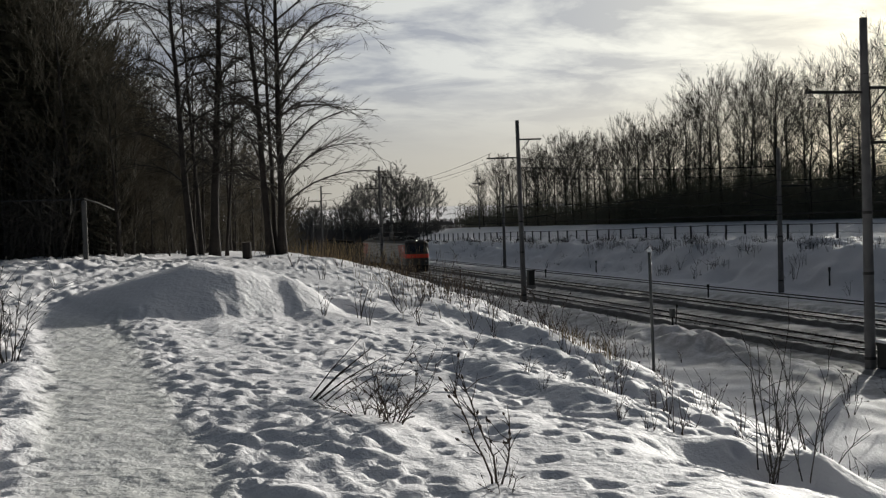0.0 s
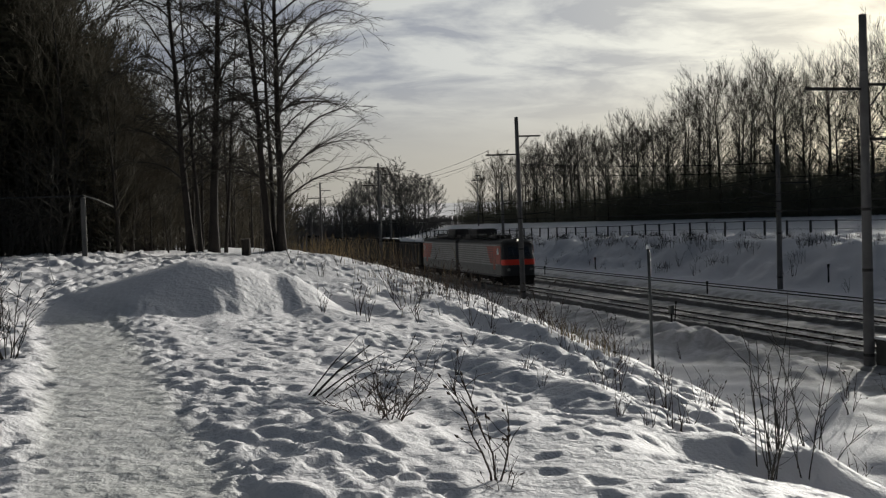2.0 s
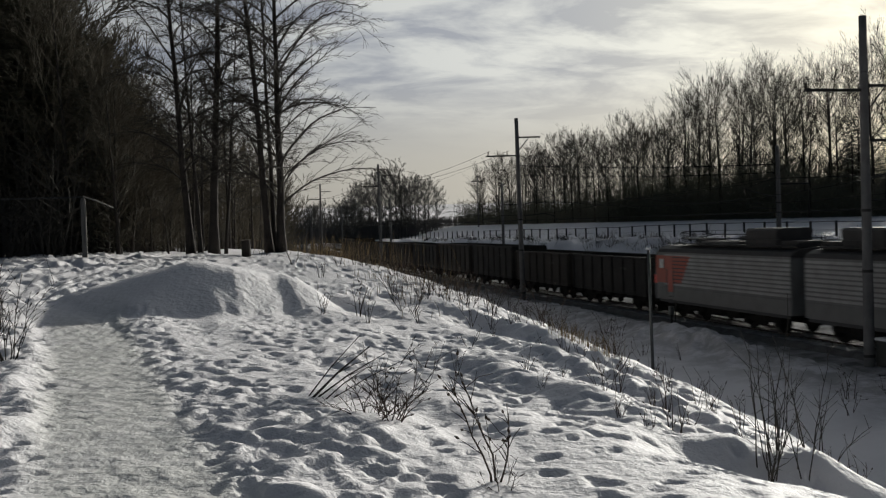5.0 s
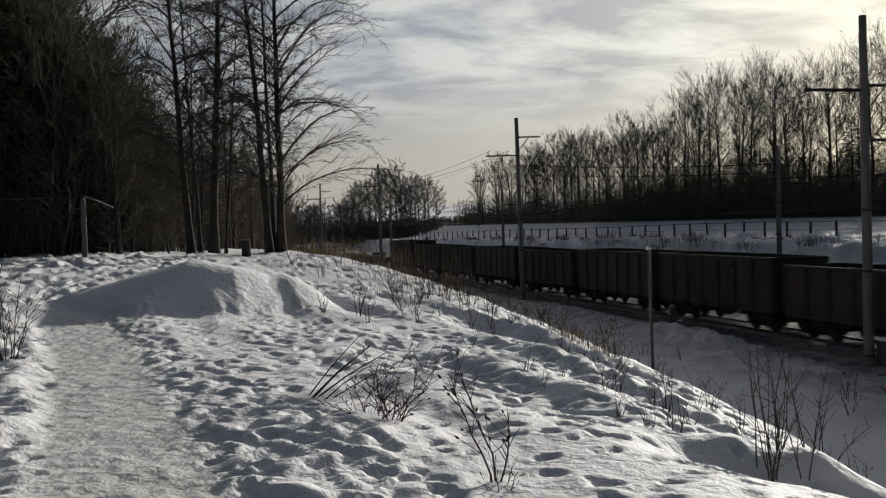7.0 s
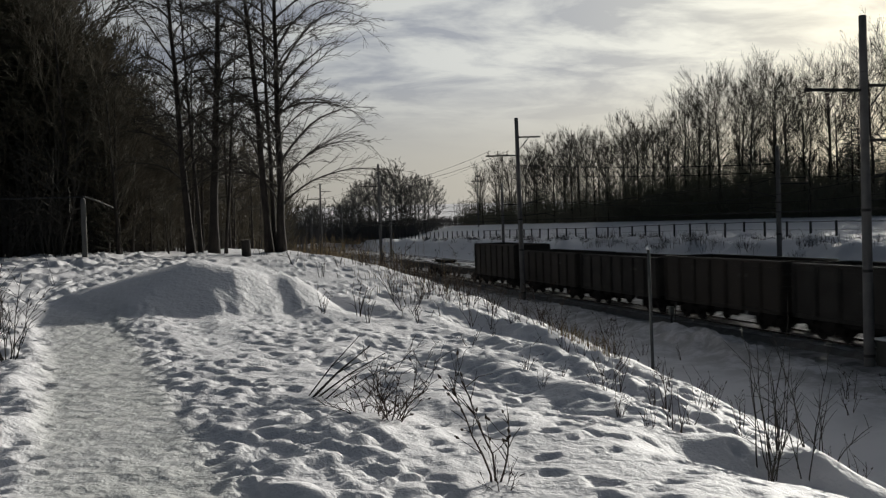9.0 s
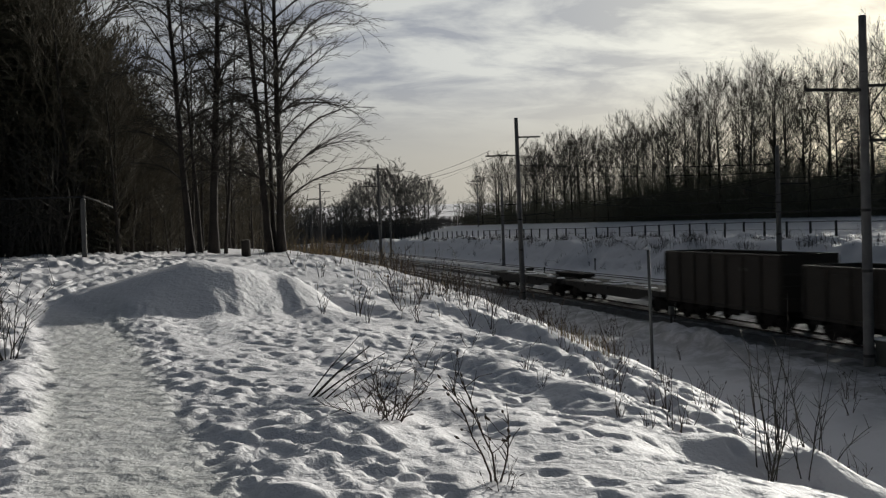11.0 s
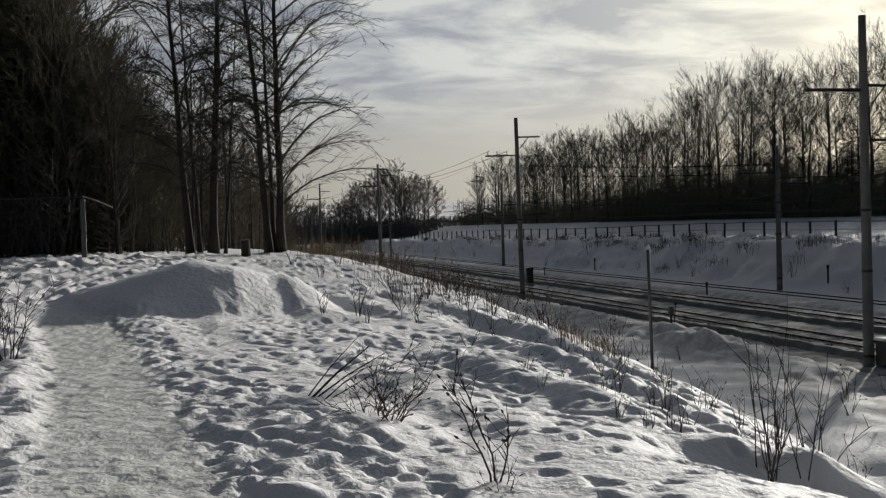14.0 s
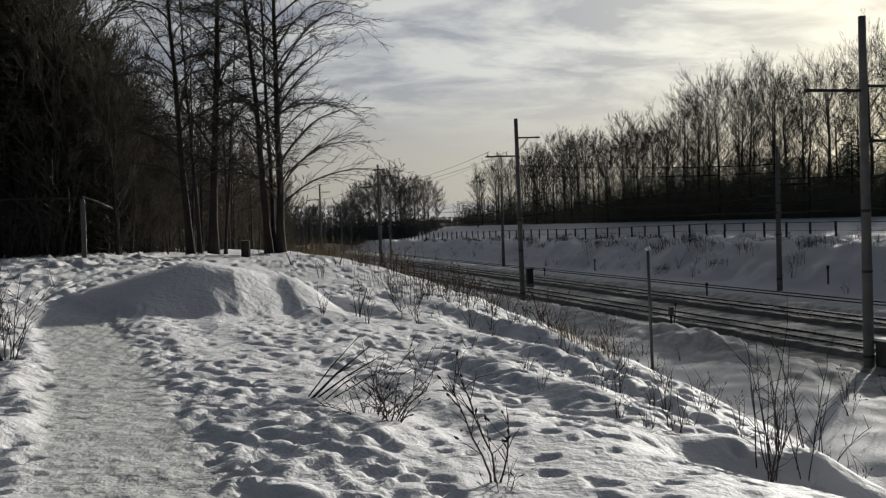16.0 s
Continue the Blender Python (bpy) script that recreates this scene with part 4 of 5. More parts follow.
def left_wood():
    """The dark wood behind the wire fence."""
    rng = random.Random(21)
    sp = []
    for k in range(3):
        g = spruce(random.Random(70 + k), 15, 0.17)
        sp.append((g[0].data("trunk", BARK, True), g[1].data("crown", NEEDLE)))
    br = []
    for k in range(3):
        g = grow(random.Random(80 + k), 10, 0.11, 0.05, 30, up=0.9, spread=0.29, subs=8, twigs=5, wob=0.04, twig_r=0.011, limb=0.4, dome=0.75, jit=0.08, tight=0.75)
        br.append((g[0].data("trunk", BARK, True), g[1].data("crown", TWIG_WOOD)))

    lite = []
    for k in range(3):
        g = grow(random.Random(180 + k), 10, 0.11, 0.05, 21, up=0.9, spread=0.29, subs=6, twigs=4, wob=0.04, twig_r=0.018, limb=0.4, dome=0.75, jit=0.08, tight=0.75)
        lite.append((g[0].data("trunk", BARK, True), g[1].data("crown", TWIG_WOOD)))

    def stand(name, label, category, group, x, y, s, me, tip=2.0):
        th = empty(name, pose(x, y, ground_z(x, y) - 0.1, rng.uniform(-tip, tip), rng.uniform(-tip, tip), rng.uniform(0, 360)), label, category, group)
        th.scale = (s, s, s)
        part("trunk", me[0], None, th)
        part("crown", me[1], None, th)
    for k in range(135):
        # the wood's outer edge steps down toward the path
        y = 44.8 + (12 * rng.random() if k < 85 else 10 + 60 * rng.random() ** 1.3)
        u = -10.5 * rng.random() ** 0.85 + 0.1
        x = u * y / 47
        high = float(np.interp(u, [-11, -6, -4, -1.9, -0.8, 0.2], [17, 14.5, 10.5, 7.6, 4.9, 2.9])) * (y / 47) * rng.uniform(0.72, 1.0)
        if rng.random() < (0.5 if u < -3 else 0.0):
            stand("spruce_tree", "dark green spruce in the shaded wood", "tree", "wood behind the fence", x, y, high / 15, sp[rng.randrange(3)])
        else:
            stand("bare_tree", "dense leafless tree in the shaded wood", "tree", "wood behind the fence", x, y, high / 10, (br if k < 85 else lite)[rng.randrange(3)], 5)
    for k in range(95):
        y = rng.uniform(52, 112)
        x = rng.uniform(-0.03, 0.098) * y
        stand("young_tree", "dense young leafless tree behind the bank", "tree", "young trees behind the bank", x, y, rng.uniform(0.42, 0.68) * (1.3 if x < 0.03 * y else 1.0), lite[rng.randrange(3)])
    m = Mesh()
    for _ in range(5000):
        y = rng.uniform(42.0, 110)
        x = -3.8 + 2.4 * min(max((y - 44) / 4, 0), 1) - 0.02 * (y - 42) - 24 * rng.random() ** 1.6
        h = rng.uniform(0.8, 4.8)
        z = 5.3 - 1.3 * min(max((y - 48) / 32, 0), 1)
        a, b = rng.gauss(0, 0.18), rng.gauss(0, 0.18)
        m.tube([(x, y, z - 0.6), (x + a * h, y + b * h, z + h)], [0.022, 0.010], 3, False)
        for j in range(4):
            f = rng.uniform(0.2, 0.85)
            p = Vector((x + a * h * f, y + b * h * f, z + h * f))
            d = Vector((rng.gauss(0, 1), rng.gauss(0, 1), rng.uniform(0.2, 1.3))).normalized() * h * 0.4
            m.tube([p, p + d], [0.022, 0.010], 3, False)
    tagged(new("thicket", m.data("thicket", TWIG)), "dense dark brush at the edge of the wood", "undergrowth", kind="stuff")


left_wood()


def distance():
    """Clump of trees beside the line, hedges and the hill on the skyline."""
    rng = random.Random(33)
    br = []
    for k in range(3):
        g = grow(random.Random(90 + k), 14, 0.22, 0.05, 25, up=0.9, spread=0.31, subs=7, twigs=5, wob=0.03, twig_r=0.028, limb=0.32, dome=0.7, jit=0.08, tight=0.8)
        br.append((g[0].data("trunk", HAZY, True), g[1].data("crown", HAZY)))

    def put(x, y, s, group, label):
        th = empty("bare_tree", pose(x, y, ground_z(x, y) - 0.2, 0, 0, rng.uniform(0, 360)), label, "tree", group)
        th.scale = (s, s, s)
        me = br[rng.randrange(3)]
        part("trunk", me[0], None, th)
        part("crown", me[1], None, th)
    for px, s in ((46.5, 0.7), (49, 0.85), (52, 0.9), (55, 0.95), (58.5, 1.15), (60.5, 1.2), (62, 1.0), (65, 0.75), (67.5, 0.95), (69.5, 0.9), (72, 0.7), (53.5, 0.8), (66, 0.8), (47.5, 0.8), (50.5, 0.95), (57, 1.1), (59.5, 1.05), (63.5, 0.9), (71, 0.85), (68, 0.85)):
        put(px, 300 + rng.uniform(-9, 9), s * 1.18, "clump beside the line", "broad leafless tree in a clump beside the line")
    for k in range(14):
        x = rng.uniform(-10, 30)
        if 24 < x < 44:
            x += 24
        put(x, 380 + rng.uniform(-25, 40), rng.uniform(0.55, 0.95), "trees far along the line", "leafless tree in the hazy distance")
    for k in range(10):
        y = 150 + 21 * k + rng.uniform(-4, 4)
        put(-1 + rng.uniform(-4, 3) + 0.03 * (y - 150), y, rng.uniform(0.5, 0.85), "trees far along the line", "leafless tree in the hazy distance")
    for k in range(26):
        put(30 + 1.5 * k + rng.uniform(-1, 1), 398 + rng.uniform(-6, 20), rng.uniform(0.72, 1.0), "trees far along the line", "leafless tree in the hazy distance")
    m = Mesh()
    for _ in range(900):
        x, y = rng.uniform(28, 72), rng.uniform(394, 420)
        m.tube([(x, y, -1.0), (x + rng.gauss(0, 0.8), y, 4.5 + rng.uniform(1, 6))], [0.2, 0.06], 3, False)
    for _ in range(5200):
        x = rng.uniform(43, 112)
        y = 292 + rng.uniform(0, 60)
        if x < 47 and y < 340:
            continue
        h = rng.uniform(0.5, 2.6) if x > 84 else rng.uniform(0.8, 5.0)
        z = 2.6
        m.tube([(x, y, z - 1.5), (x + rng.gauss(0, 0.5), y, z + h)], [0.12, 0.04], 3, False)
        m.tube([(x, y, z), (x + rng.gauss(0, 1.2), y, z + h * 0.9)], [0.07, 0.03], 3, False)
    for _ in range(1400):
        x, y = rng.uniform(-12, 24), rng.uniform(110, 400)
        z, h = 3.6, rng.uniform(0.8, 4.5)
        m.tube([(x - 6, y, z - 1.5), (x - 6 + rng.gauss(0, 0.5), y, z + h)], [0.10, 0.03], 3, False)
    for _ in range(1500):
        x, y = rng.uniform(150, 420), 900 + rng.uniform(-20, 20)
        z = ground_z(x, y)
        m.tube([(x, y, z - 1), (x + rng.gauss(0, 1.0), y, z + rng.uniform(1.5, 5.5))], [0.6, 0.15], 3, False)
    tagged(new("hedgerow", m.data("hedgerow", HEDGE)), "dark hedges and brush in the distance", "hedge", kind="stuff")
    # wooded hill on the skyline
    top = [44 + 3 * float(vnoise(np.array(k * 0.31), np.array(2.5), 61)) + 9 * math.exp(-((k - 24) / 7) ** 2) for k in range(60)]
    rings = []
    for back, f in ((0, 0.0), (0, 0.85), (40, 1.0), (160, 0.6)):
        rings.append([(555 + 8 * k, 2300 + back, top[k] * f if f else -20) for k in range(60)])
    tagged(new("backdrop_hill", Mesh().loft(rings, close=False).data("backdrop_hill", HILL)), "hazy blue wooded hill on the skyline", "hill", kind="structure")
    # gantry and lamp masts of the yard beyond
    for x, y, h in ((74.5, 262, 12.5), (72.0, 330, 13.0)):
        th = empty("lamp_mast", pose(x, y, ground_z(x, y)), "thin far mast with a short crosspiece", "mast")
        part("shaft", Mesh().tube([(0, 0, -0.5), (0, 0, h)], [0.2, 0.12], 8), CONCRETE, th)
        part("crosspiece", Mesh().box(-1.6, 1.6, -0.1, 0.1, h - 1.2, h - 0.95), IRON, th)
        part("lamp_head", Mesh().box(-0.4, 0.4, -0.2, 0.2, h - 0.1, h + 0.3, bev=0.05), IRON, th)


distance()


# ---------------------------------------------------------------- wire fence before the wood
def wire_fence():
    th = empty("wire_fence", pose(0, 0, 0), "wire mesh fence with a tubular top rail and pale posts", "fence")
    line = [(-3.0, 39.9)] + [(-7.4 - 2.55 * k, 40.93 + 0.6 * k) for k in range(7)]
    post = Mesh().tube([(0, 0, -0.3), (0, 0, 2.08)], 0.06, 10).data("fence_post", MESH_IRON)
    dark_post = Mesh().tube([(0, 0, -0.3), (0, 0, 2.08)], 0.04, 10).data("fence_post", IRON)
    for k, (x, y) in enumerate(line):
        z = ground_z(x, y)
        if k == 0:
            p = part("fence_post", Mesh().box(-0.085, 0.085, -0.085, 0.085, -0.3, 1.95, bev=0.03), MESH_IRON, th, "weathered concrete corner post", at=pose(x, y, z))
            part("cap", Mesh().tube([(0, 0, 1.95), (0, 0, 2.03), (0, 0, 2.1)], [0.10, 0.085, 0.03], 8), MESH_IRON, p)
        else:
            part("fence_post", dark_post, None, th, at=pose(x, y, z))
        if k + 1 < len(line):
            x2, y2 = line[k + 1]
            z2 = ground_z(x2, y2)
            part("top_rail", Mesh().tube([(x, y, z + 2.13), (x2, y2, z2 + 2.13)], 0.028, 8), FENCE, th)
            m = Mesh()
            L = math.hypot(x2 - x, y2 - y)
            for j in range(int(L / 0.12) + 14):
                for sg in (1, -1):
                    a = j * 0.12 - (1.6 if sg > 0 else 0)
                    b = a + 1.6 * sg
                    p, q = (a, 0.1), (b, 2.1)
                    if sg < 0:
                        p, q = (a, 0.1), (a - 1.6, 2.1)
                    pts = []
                    for f in (0, 1):
                        u = p[0] + (q[0] - p[0]) * f
                        pts.append([u, p[1] + (q[1] - p[1]) * f])
                    if min(pts[0][0], pts[1][0]) < 0 or max(pts[0][0], pts[1][0]) > L:
                        continue
                    m.tube([(x + (x2 - x) * u / L, y + (y2 - y) * u / L, z + w) for u, w in pts], 0.004, 3, False)
            part("mesh", m, IRON, th)
    # a bent rail hangs from the corner toward the next, darker stretch along the path
    z = ground_z(-3.0, 39.9)
    part("bent_rail", Mesh().tube([(-3.0, 39.9, z + 2.15), (-2.55, 40.3, z + 2.0), (-2.05, 40.8, z + 1.75)], 0.025, 6), MESH_IRON, th)
    back = [(-3.2, 46.0), (-3.2, 54.0), (-3.0, 64.0)]
    for k, (x, y) in enumerate(back):
        part("fence_post", dark_post, None, th, at=pose(x, y, ground_z(x, y)))
        if k:
            part("top_rail", Mesh().tube([(back[k - 1][0], back[k - 1][1], ground_z(*back[k - 1]) + 2.0), (x, y, ground_z(x, y) + 2.0)], 0.025, 6), IRON, th)


wire_fence()


# ---------------------------------------------------------------- small things along the cutting
def small_things():
    # thin pole with a pale cap
    x, y = 20.3, 44.0
    th = empty("marker_pole", pose(x, y, ground_z(x, y) - 0.2, 0, -0.9, 0), "thin grey metal pole with a pale snowy cap", "pole")
    part("shaft", Mesh().tube([(0, 0, 0), (0, 0, 5.6)], 0.07, 10), GALV, th, smooth=True)
    part("cap", Mesh().tube([(0, 0, 5.58), (0, 0, 5.68), (0, 0, 5.78)], [0.11, 0.12, 0.04], 10), SNOW_CAP, th)
    # switch stand beside the near track
    x, y = 28.0, 58.0
    z = -0.15
    th = empty("switch_stand", pose(x, y, z), "small dark trackside box on a post", "switch stand")
    part("post", Mesh().tube([(0, 0, -0.2), (0, 0, 0.55)], 0.06, 8), IRON, th)
    part("body", Mesh().box(-0.15, 0.15, -0.12, 0.12, 0.45, 0.92, bev=0.04), GALV, th)
    part("lever", Mesh().tube([(0.3, 0.2, -0.1), (0.42, 0.25, 1.05)], 0.03, 6), IRON, th)
    part("lever_weight", Mesh().tube([(0.41, 0.25, 0.95), (0.44, 0.26, 1.12)], 0.07, 8), IRON, th)
    # relay cabinet between the lines, behind the second pole
    x, y = 34.0, 101.6
    z = -0.2
    th = empty("relay_cabinet", pose(x, y, z), "dark metal relay cabinet beside the track", "cabinet")
    part("body", Mesh().box(-0.32, 0.32, -0.3, 0.3, 0.1, 1.52, bev=0.04), BOX, th)
    part("door", Mesh().box(-0.26, 0.26, -0.325, -0.302, 0.2, 1.42), BOX, th)
    part("roof", Mesh().box(-0.38, 0.38, -0.36, 0.36, 1.525, 1.6, bev=0.02), IRON, th)
    part("plinth", Mesh().box(-0.36, 0.36, -0.34, 0.34, -0.6, 0.098), SLEEPER, th)
    # transformer cabinet fixed beside the nearest catenary pole
    x, y = 28.6, 38.35
    z = ground_z(x, y)
    th = empty("switchgear_cabinet", pose(x, y, z), "large dark switchgear cabinet with snow on its roof", "cabinet")
    part("body", Mesh().box(-0.75, 0.75, -0.5, 0.5, 0.38, 1.56, bev=0.05), BOX, th)
    part("door", Mesh().box(-0.68, -0.02, -0.53, -0.503, 0.48, 1.46), BOX, th)
    part("door", Mesh().box(0.02, 0.68, -0.53, -0.503, 0.48, 1.46), BOX, th)
    part("roof", Mesh().box(-0.82, 0.82, -0.58, 0.58, 1.563, 1.63), IRON, th)
    part("snow_cap", Mesh().box(-0.80, 0.80, -0.56, 0.56, 1.633, 1.74, bev=0.05), SNOW_CAP, th, "cap of snow")
    for dx in (-0.6, 0.6):
        for dy in (-0.4, 0.4):
            part("leg", Mesh().box(dx - 0.05, dx + 0.05, dy - 0.05, dy + 0.05, -0.5, 0.378), IRON, th)
    # plinth of the nearest pole, cleared of snow
    x, y = NEAR_X, 39.1
    th = empty("pole_footing", pose(x, y, ground_z(x, y)), "dark concrete footing with bolts round the pole's foot", "footing")
    part("block", Mesh().box(-0.75, 0.8, -0.65, 0.65, -0.5, 0.32, bev=0.06), UNDER, th)
    # low stakes beside the far track
    for x, y, h in ((41.3, 79.0, 0.9), (41.3, 118.0, 0.8), (47.5, 118.0, 1.3), (48.3, 73.0, 1.2)):
        th = empty("track_stake", pose(x, y, ground_z(x, y)), "short dark stake standing in the snow", "stake", "stakes beside the tracks")
        part("shaft", Mesh().tube([(0, 0, -0.3), (0, 0, h)], [0.07, 0.06], 8), IRON, th)
        part("head", Mesh().box(-0.10, 0.10, -0.05, 0.05, h - 0.22, h + 0.05, bev=0.02), IRON, th)
    # stump near the trees
    x, y = 2.55, 39.5
    th = empty("tree_stump", pose(x, y, ground_z(x, y), 3, -3, 0), "short sawn-off stump standing in the snow", "stump")
    rng = random.Random(5)
    rings = [[((0.17 - 0.02 * z + 0.012 * math.sin(3 * a + z * 3)) * math.cos(a), (0.17 - 0.02 * z) * math.sin(a), z) for a in np.linspace(0, 2 * math.pi, 13)[:-1]] for z in (-0.2, 0.15, 0.35, 0.55)]
    part("trunk", Mesh().loft(rings), BARK, th)
    part("cut_face", Mesh().tube([(0, 0, 0.551), (0, 0, 0.565)], 0.15, 12), WEED, th)


small_things()


# ---------------------------------------------------------------- shrubs and weeds in the snow
def shrub(rng, stems, h, spread, r, side=4, knobs=0.3, curve=0.25):
    """Stems with side twigs and dry buds, as separate parts."""
    out = []
    for k in range(stems):
        m = Mesh()
        a = rng.uniform(0, 6.28)
        o = Vector((math.cos(a), math.sin(a), 0)) * rng.uniform(0, 0.18) * spread
        d = Vector((math.cos(a) * spread * rng.uniform(0.2, 1), math.sin(a) * spread * rng.uniform(0.2, 1), 1)).normalized()
        ln = h * rng.uniform(0.55, 1.1)
        pts = [o - Vector((0, 0, 0.1))]
        n = 6
        for j in range(n):
            d = (d + Vector((rng.gauss(0, curve * 0.4), rng.gauss(0, curve * 0.4), rng.gauss(0, curve * 0.3)))).normalized()
            pts.append(pts[-1] + d * ln / n)
        m.tube(pts, [r * (1 - 0.75 * j / n) for j in range(n + 1)], 4)
        for j in range(side):
            f = rng.uniform(0.3, 0.98)
            i = min(int(f * n), n - 1)
            b = pts[i].lerp(pts[i + 1], f * n - i)
            e = (d + Vector((rng.gauss(0, 0.8), rng.gauss(0, 0.8), rng.gauss(0.2, 0.4)))).normalized() * ln * rng.uniform(0.12, 0.36)
            mid = b + e * 0.5 + Vector((0, 0, rng.uniform(-0.02, 0.03)))
            m.tube([b, mid, b + e], [r * 0.45, r * 0.32, r * 0.2], 3, False)
            if rng.random() < knobs:
                c = b + e
                m.tube([c, c + e.normalized() * 0.015, c + e.normalized() * 0.04], [r * 0.4, r * 1.1, r * 0.3], 5)
        out.append(m)
    return out


def shrubs():
    def put(name, x, y, seed, stems, h, spread, r, side, label, mat=WEED, group="shrubs on the bank", knobs=0.3, curve=0.25):
        th = empty(name, pose(x, y, ground_z(x, y) - 0.03), label, "shrub", group)
        for m in shrub(random.Random(seed), stems, h, spread, r, side, knobs, curve):
            part("stem", m, mat, th)
        return th
    put("dry_shrub", 1.74, 9.3, 1, 15, 0.78, 0.75, 0.008, 12, "sprawling leafless shrub with dry seed heads in the snow", knobs=0.2, curve=0.6)
    put("dry_shrub", 1.6, 9.5, 2, 11, 0.8, 1.1, 0.005, 9, "sprawling leafless shrub with dry seed heads in the snow", knobs=0.2, curve=0.45)
    put("dry_shrub", 2.08, 7.05, 3, 3, 0.92, 0.22, 0.0095, 14, "thin upright leafless shrub with dry buds in the snow", knobs=0.6, curve=0.4)
    put("dry_shrub", 2.1, 6.95, 4, 8, 0.35, 0.9, 0.004, 5, "low dry weed stalks in the snow", knobs=0.2)
    for k, (x, y, n, h) in enumerate(((4.85, 8.35, 4, 1.15), (5.05, 8.5, 5, 1.5), (5.25, 8.75, 5, 1.35), (5.35, 8.55, 3, 1.0), (4.8, 8.2, 3, 0.6), (5.7, 8.9, 4, 1.25), (5.95, 9.0, 3, 1.2), (4.95, 8.6, 1, 2.3))):
        put("willow_shrub", x, y, 20 + k, n, h, 0.30, 0.0085, 4, "clump of thin upright leafless willow stems in the snow", TWIG, "willow stems on the bank", 0.0, 0.2)
    for k, (x, y) in enumerate(((-2.15, 15.2), (-2.5, 14.5), (-2.35, 15.9))):
        put("dry_shrub", x, y, 40 + k, 11, 1.2, 0.5, 0.009, 7, "leafless shrub at the edge of the path", TWIG)
    # long leaning sticks
    th = empty("fallen_branch", pose(1.27, 10.9, ground_z(1.27, 10.9)), "dark broken branch leaning in the snow", "branch")
    for dx, dy, ex, ez, r in ((0, 0, 0.58, 0.52, 0.014), (0.05, 0.05, 0.70, 0.44, 0.010), (-0.02, 0.1, 0.52, 0.62, 0.008), (0.12, -0.1, 0.42, 0.33, 0.008), (0.2, 0.0, 0.86, 0.42, 0.006)):
        part("limb", Mesh().tube([(dx, dy, -0.05), (dx + ex * 0.48, dy - 0.2, ez * 0.5), (dx + ex, dy - 0.35, ez)], [r, r * 0.75, r * 0.3], 6), BARK, th)
        part("twig", Mesh().tube([(dx + ex * 0.5, dy - 0.2, ez * 0.5), (dx + ex * 0.8, dy - 0.1, ez * 0.62), (dx + ex * 1.02, dy - 0.05, ez * 0.66)], [r * 0.45, r * 0.35, r * 0.2], 4), BARK, th)
    # single weeds over the bank
    protos = []
    rng = random.Random(8)
    for k in range(6):
        w = empty("weed", pose(3.5 + k, 20, ground_z(3.5 + k, 20)), "thin dry weed stalks standing in the snow", "weed", "weeds on the bank")
        for m in shrub(random.Random(100 + k), 4, 0.55, 0.35, 0.007, 4, 0.4):
            part("stem", m, WEED, w)
        protos.append(w)
    for k in range(150):
        y = rng.uniform(9, 40)
        e = float(bank_edge(np.array(y)))
        x = e + (rng.gauss(1.6, 1.0) if k % 3 else rng.uniform(-2.5, 3.0))
        if x < 1.8 and y < 20:
            continue
        s = rng.uniform(0.5, 1.4) * (1.35 if y > 20 else 0.8)
        c = copy_thing(protos[k % 6], pose(x, y, ground_z(x, y) - 0.03, 0, 0, rng.uniform(0, 360)))
        c.scale = (s, s, s)
    for k in range(26):
        x, y = rng.uniform(13.5, 24), rng.uniform(26, 60)
        s = rng.uniform(1.5, 3.0)
        c = copy_thing(protos[k % 6], pose(x, y, ground_z(x, y) - 0.03, 0, 0, rng.uniform(0, 360)))
        c.scale = (s, s, s)
    for k in range(130):
        x, y = rng.uniform(47, 57.5), rng.uniform(60, 190)
        s = rng.uniform(1.2, 3.2)
        c = copy_thing(protos[k % 6], pose(x, y, ground_z(x, y) - 0.05, 0, 0, rng.uniform(0, 360)))
        c.scale = (s, s, s)
    m = Mesh()
    for _ in range(95):
        cy = rng.uniform(58, 230)
        cx = rng.gauss(52.8, 0.8) if _ % 3 else rng.uniform(48, 58)
        for j in range(rng.randrange(8, 26)):
            x, y = cx + rng.gauss(0, 0.35), cy + rng.gauss(0, 0.9)
            z, h = ground_z(cx, cy), rng.uniform(0.3, 0.95)
            m.tube([(x, y, z - 0.4), (x + rng.gauss(0, 0.2), y + rng.gauss(0, 0.25), z + h)], [0.022, 0.008], 3, False)
            m.tube([(x, y, z + 0.1), (x + rng.gauss(0, 0.4), y + rng.gauss(0, 0.4), z + h * 0.8)], [0.015, 0.006], 3, False)
    tagged(new("dead_brush", m.data("dead_brush", TWIG)), "dark dead growth sticking out of the far snow bank", "brush", kind="stuff")
    # tawny grass beyond the crest and by the second pole
    m = Mesh()
    for cx, cy, n, sx, sy, h in ((6.4, 45.5, 520, 1.1, 4.0, 0.65), (8.0, 49.0, 420, 1.4, 5, 0.7), (7.0, 18.2, 90, 0.30, 0.7, 0.30), (5.9, 27, 120, 0.8, 3, 0.25)):
        for _ in range(n):
            x, y = rng.gauss(cx, sx), rng.gauss(cy, sy)
            z = ground_z(x, y) if n < 300 or _ % 4 == 0 else z
            hh = h * rng.uniform(0.5, 1.2)
            a, b = rng.gauss(0, 0.25) * hh, rng.gauss(0, 0.25) * hh
            m.tube([(x, y, z - 0.15), (x + a * 0.4, y + b * 0.4, z + hh * 0.6), (x + a, y + b, z + hh)], [0.007, 0.005, 0.003], 3, False)
    tagged(new("dry_grass", m.data("dry_grass", GRASS)), "tufts of tawny dry grass in the snow", "grass", kind="stuff")


shrubs()


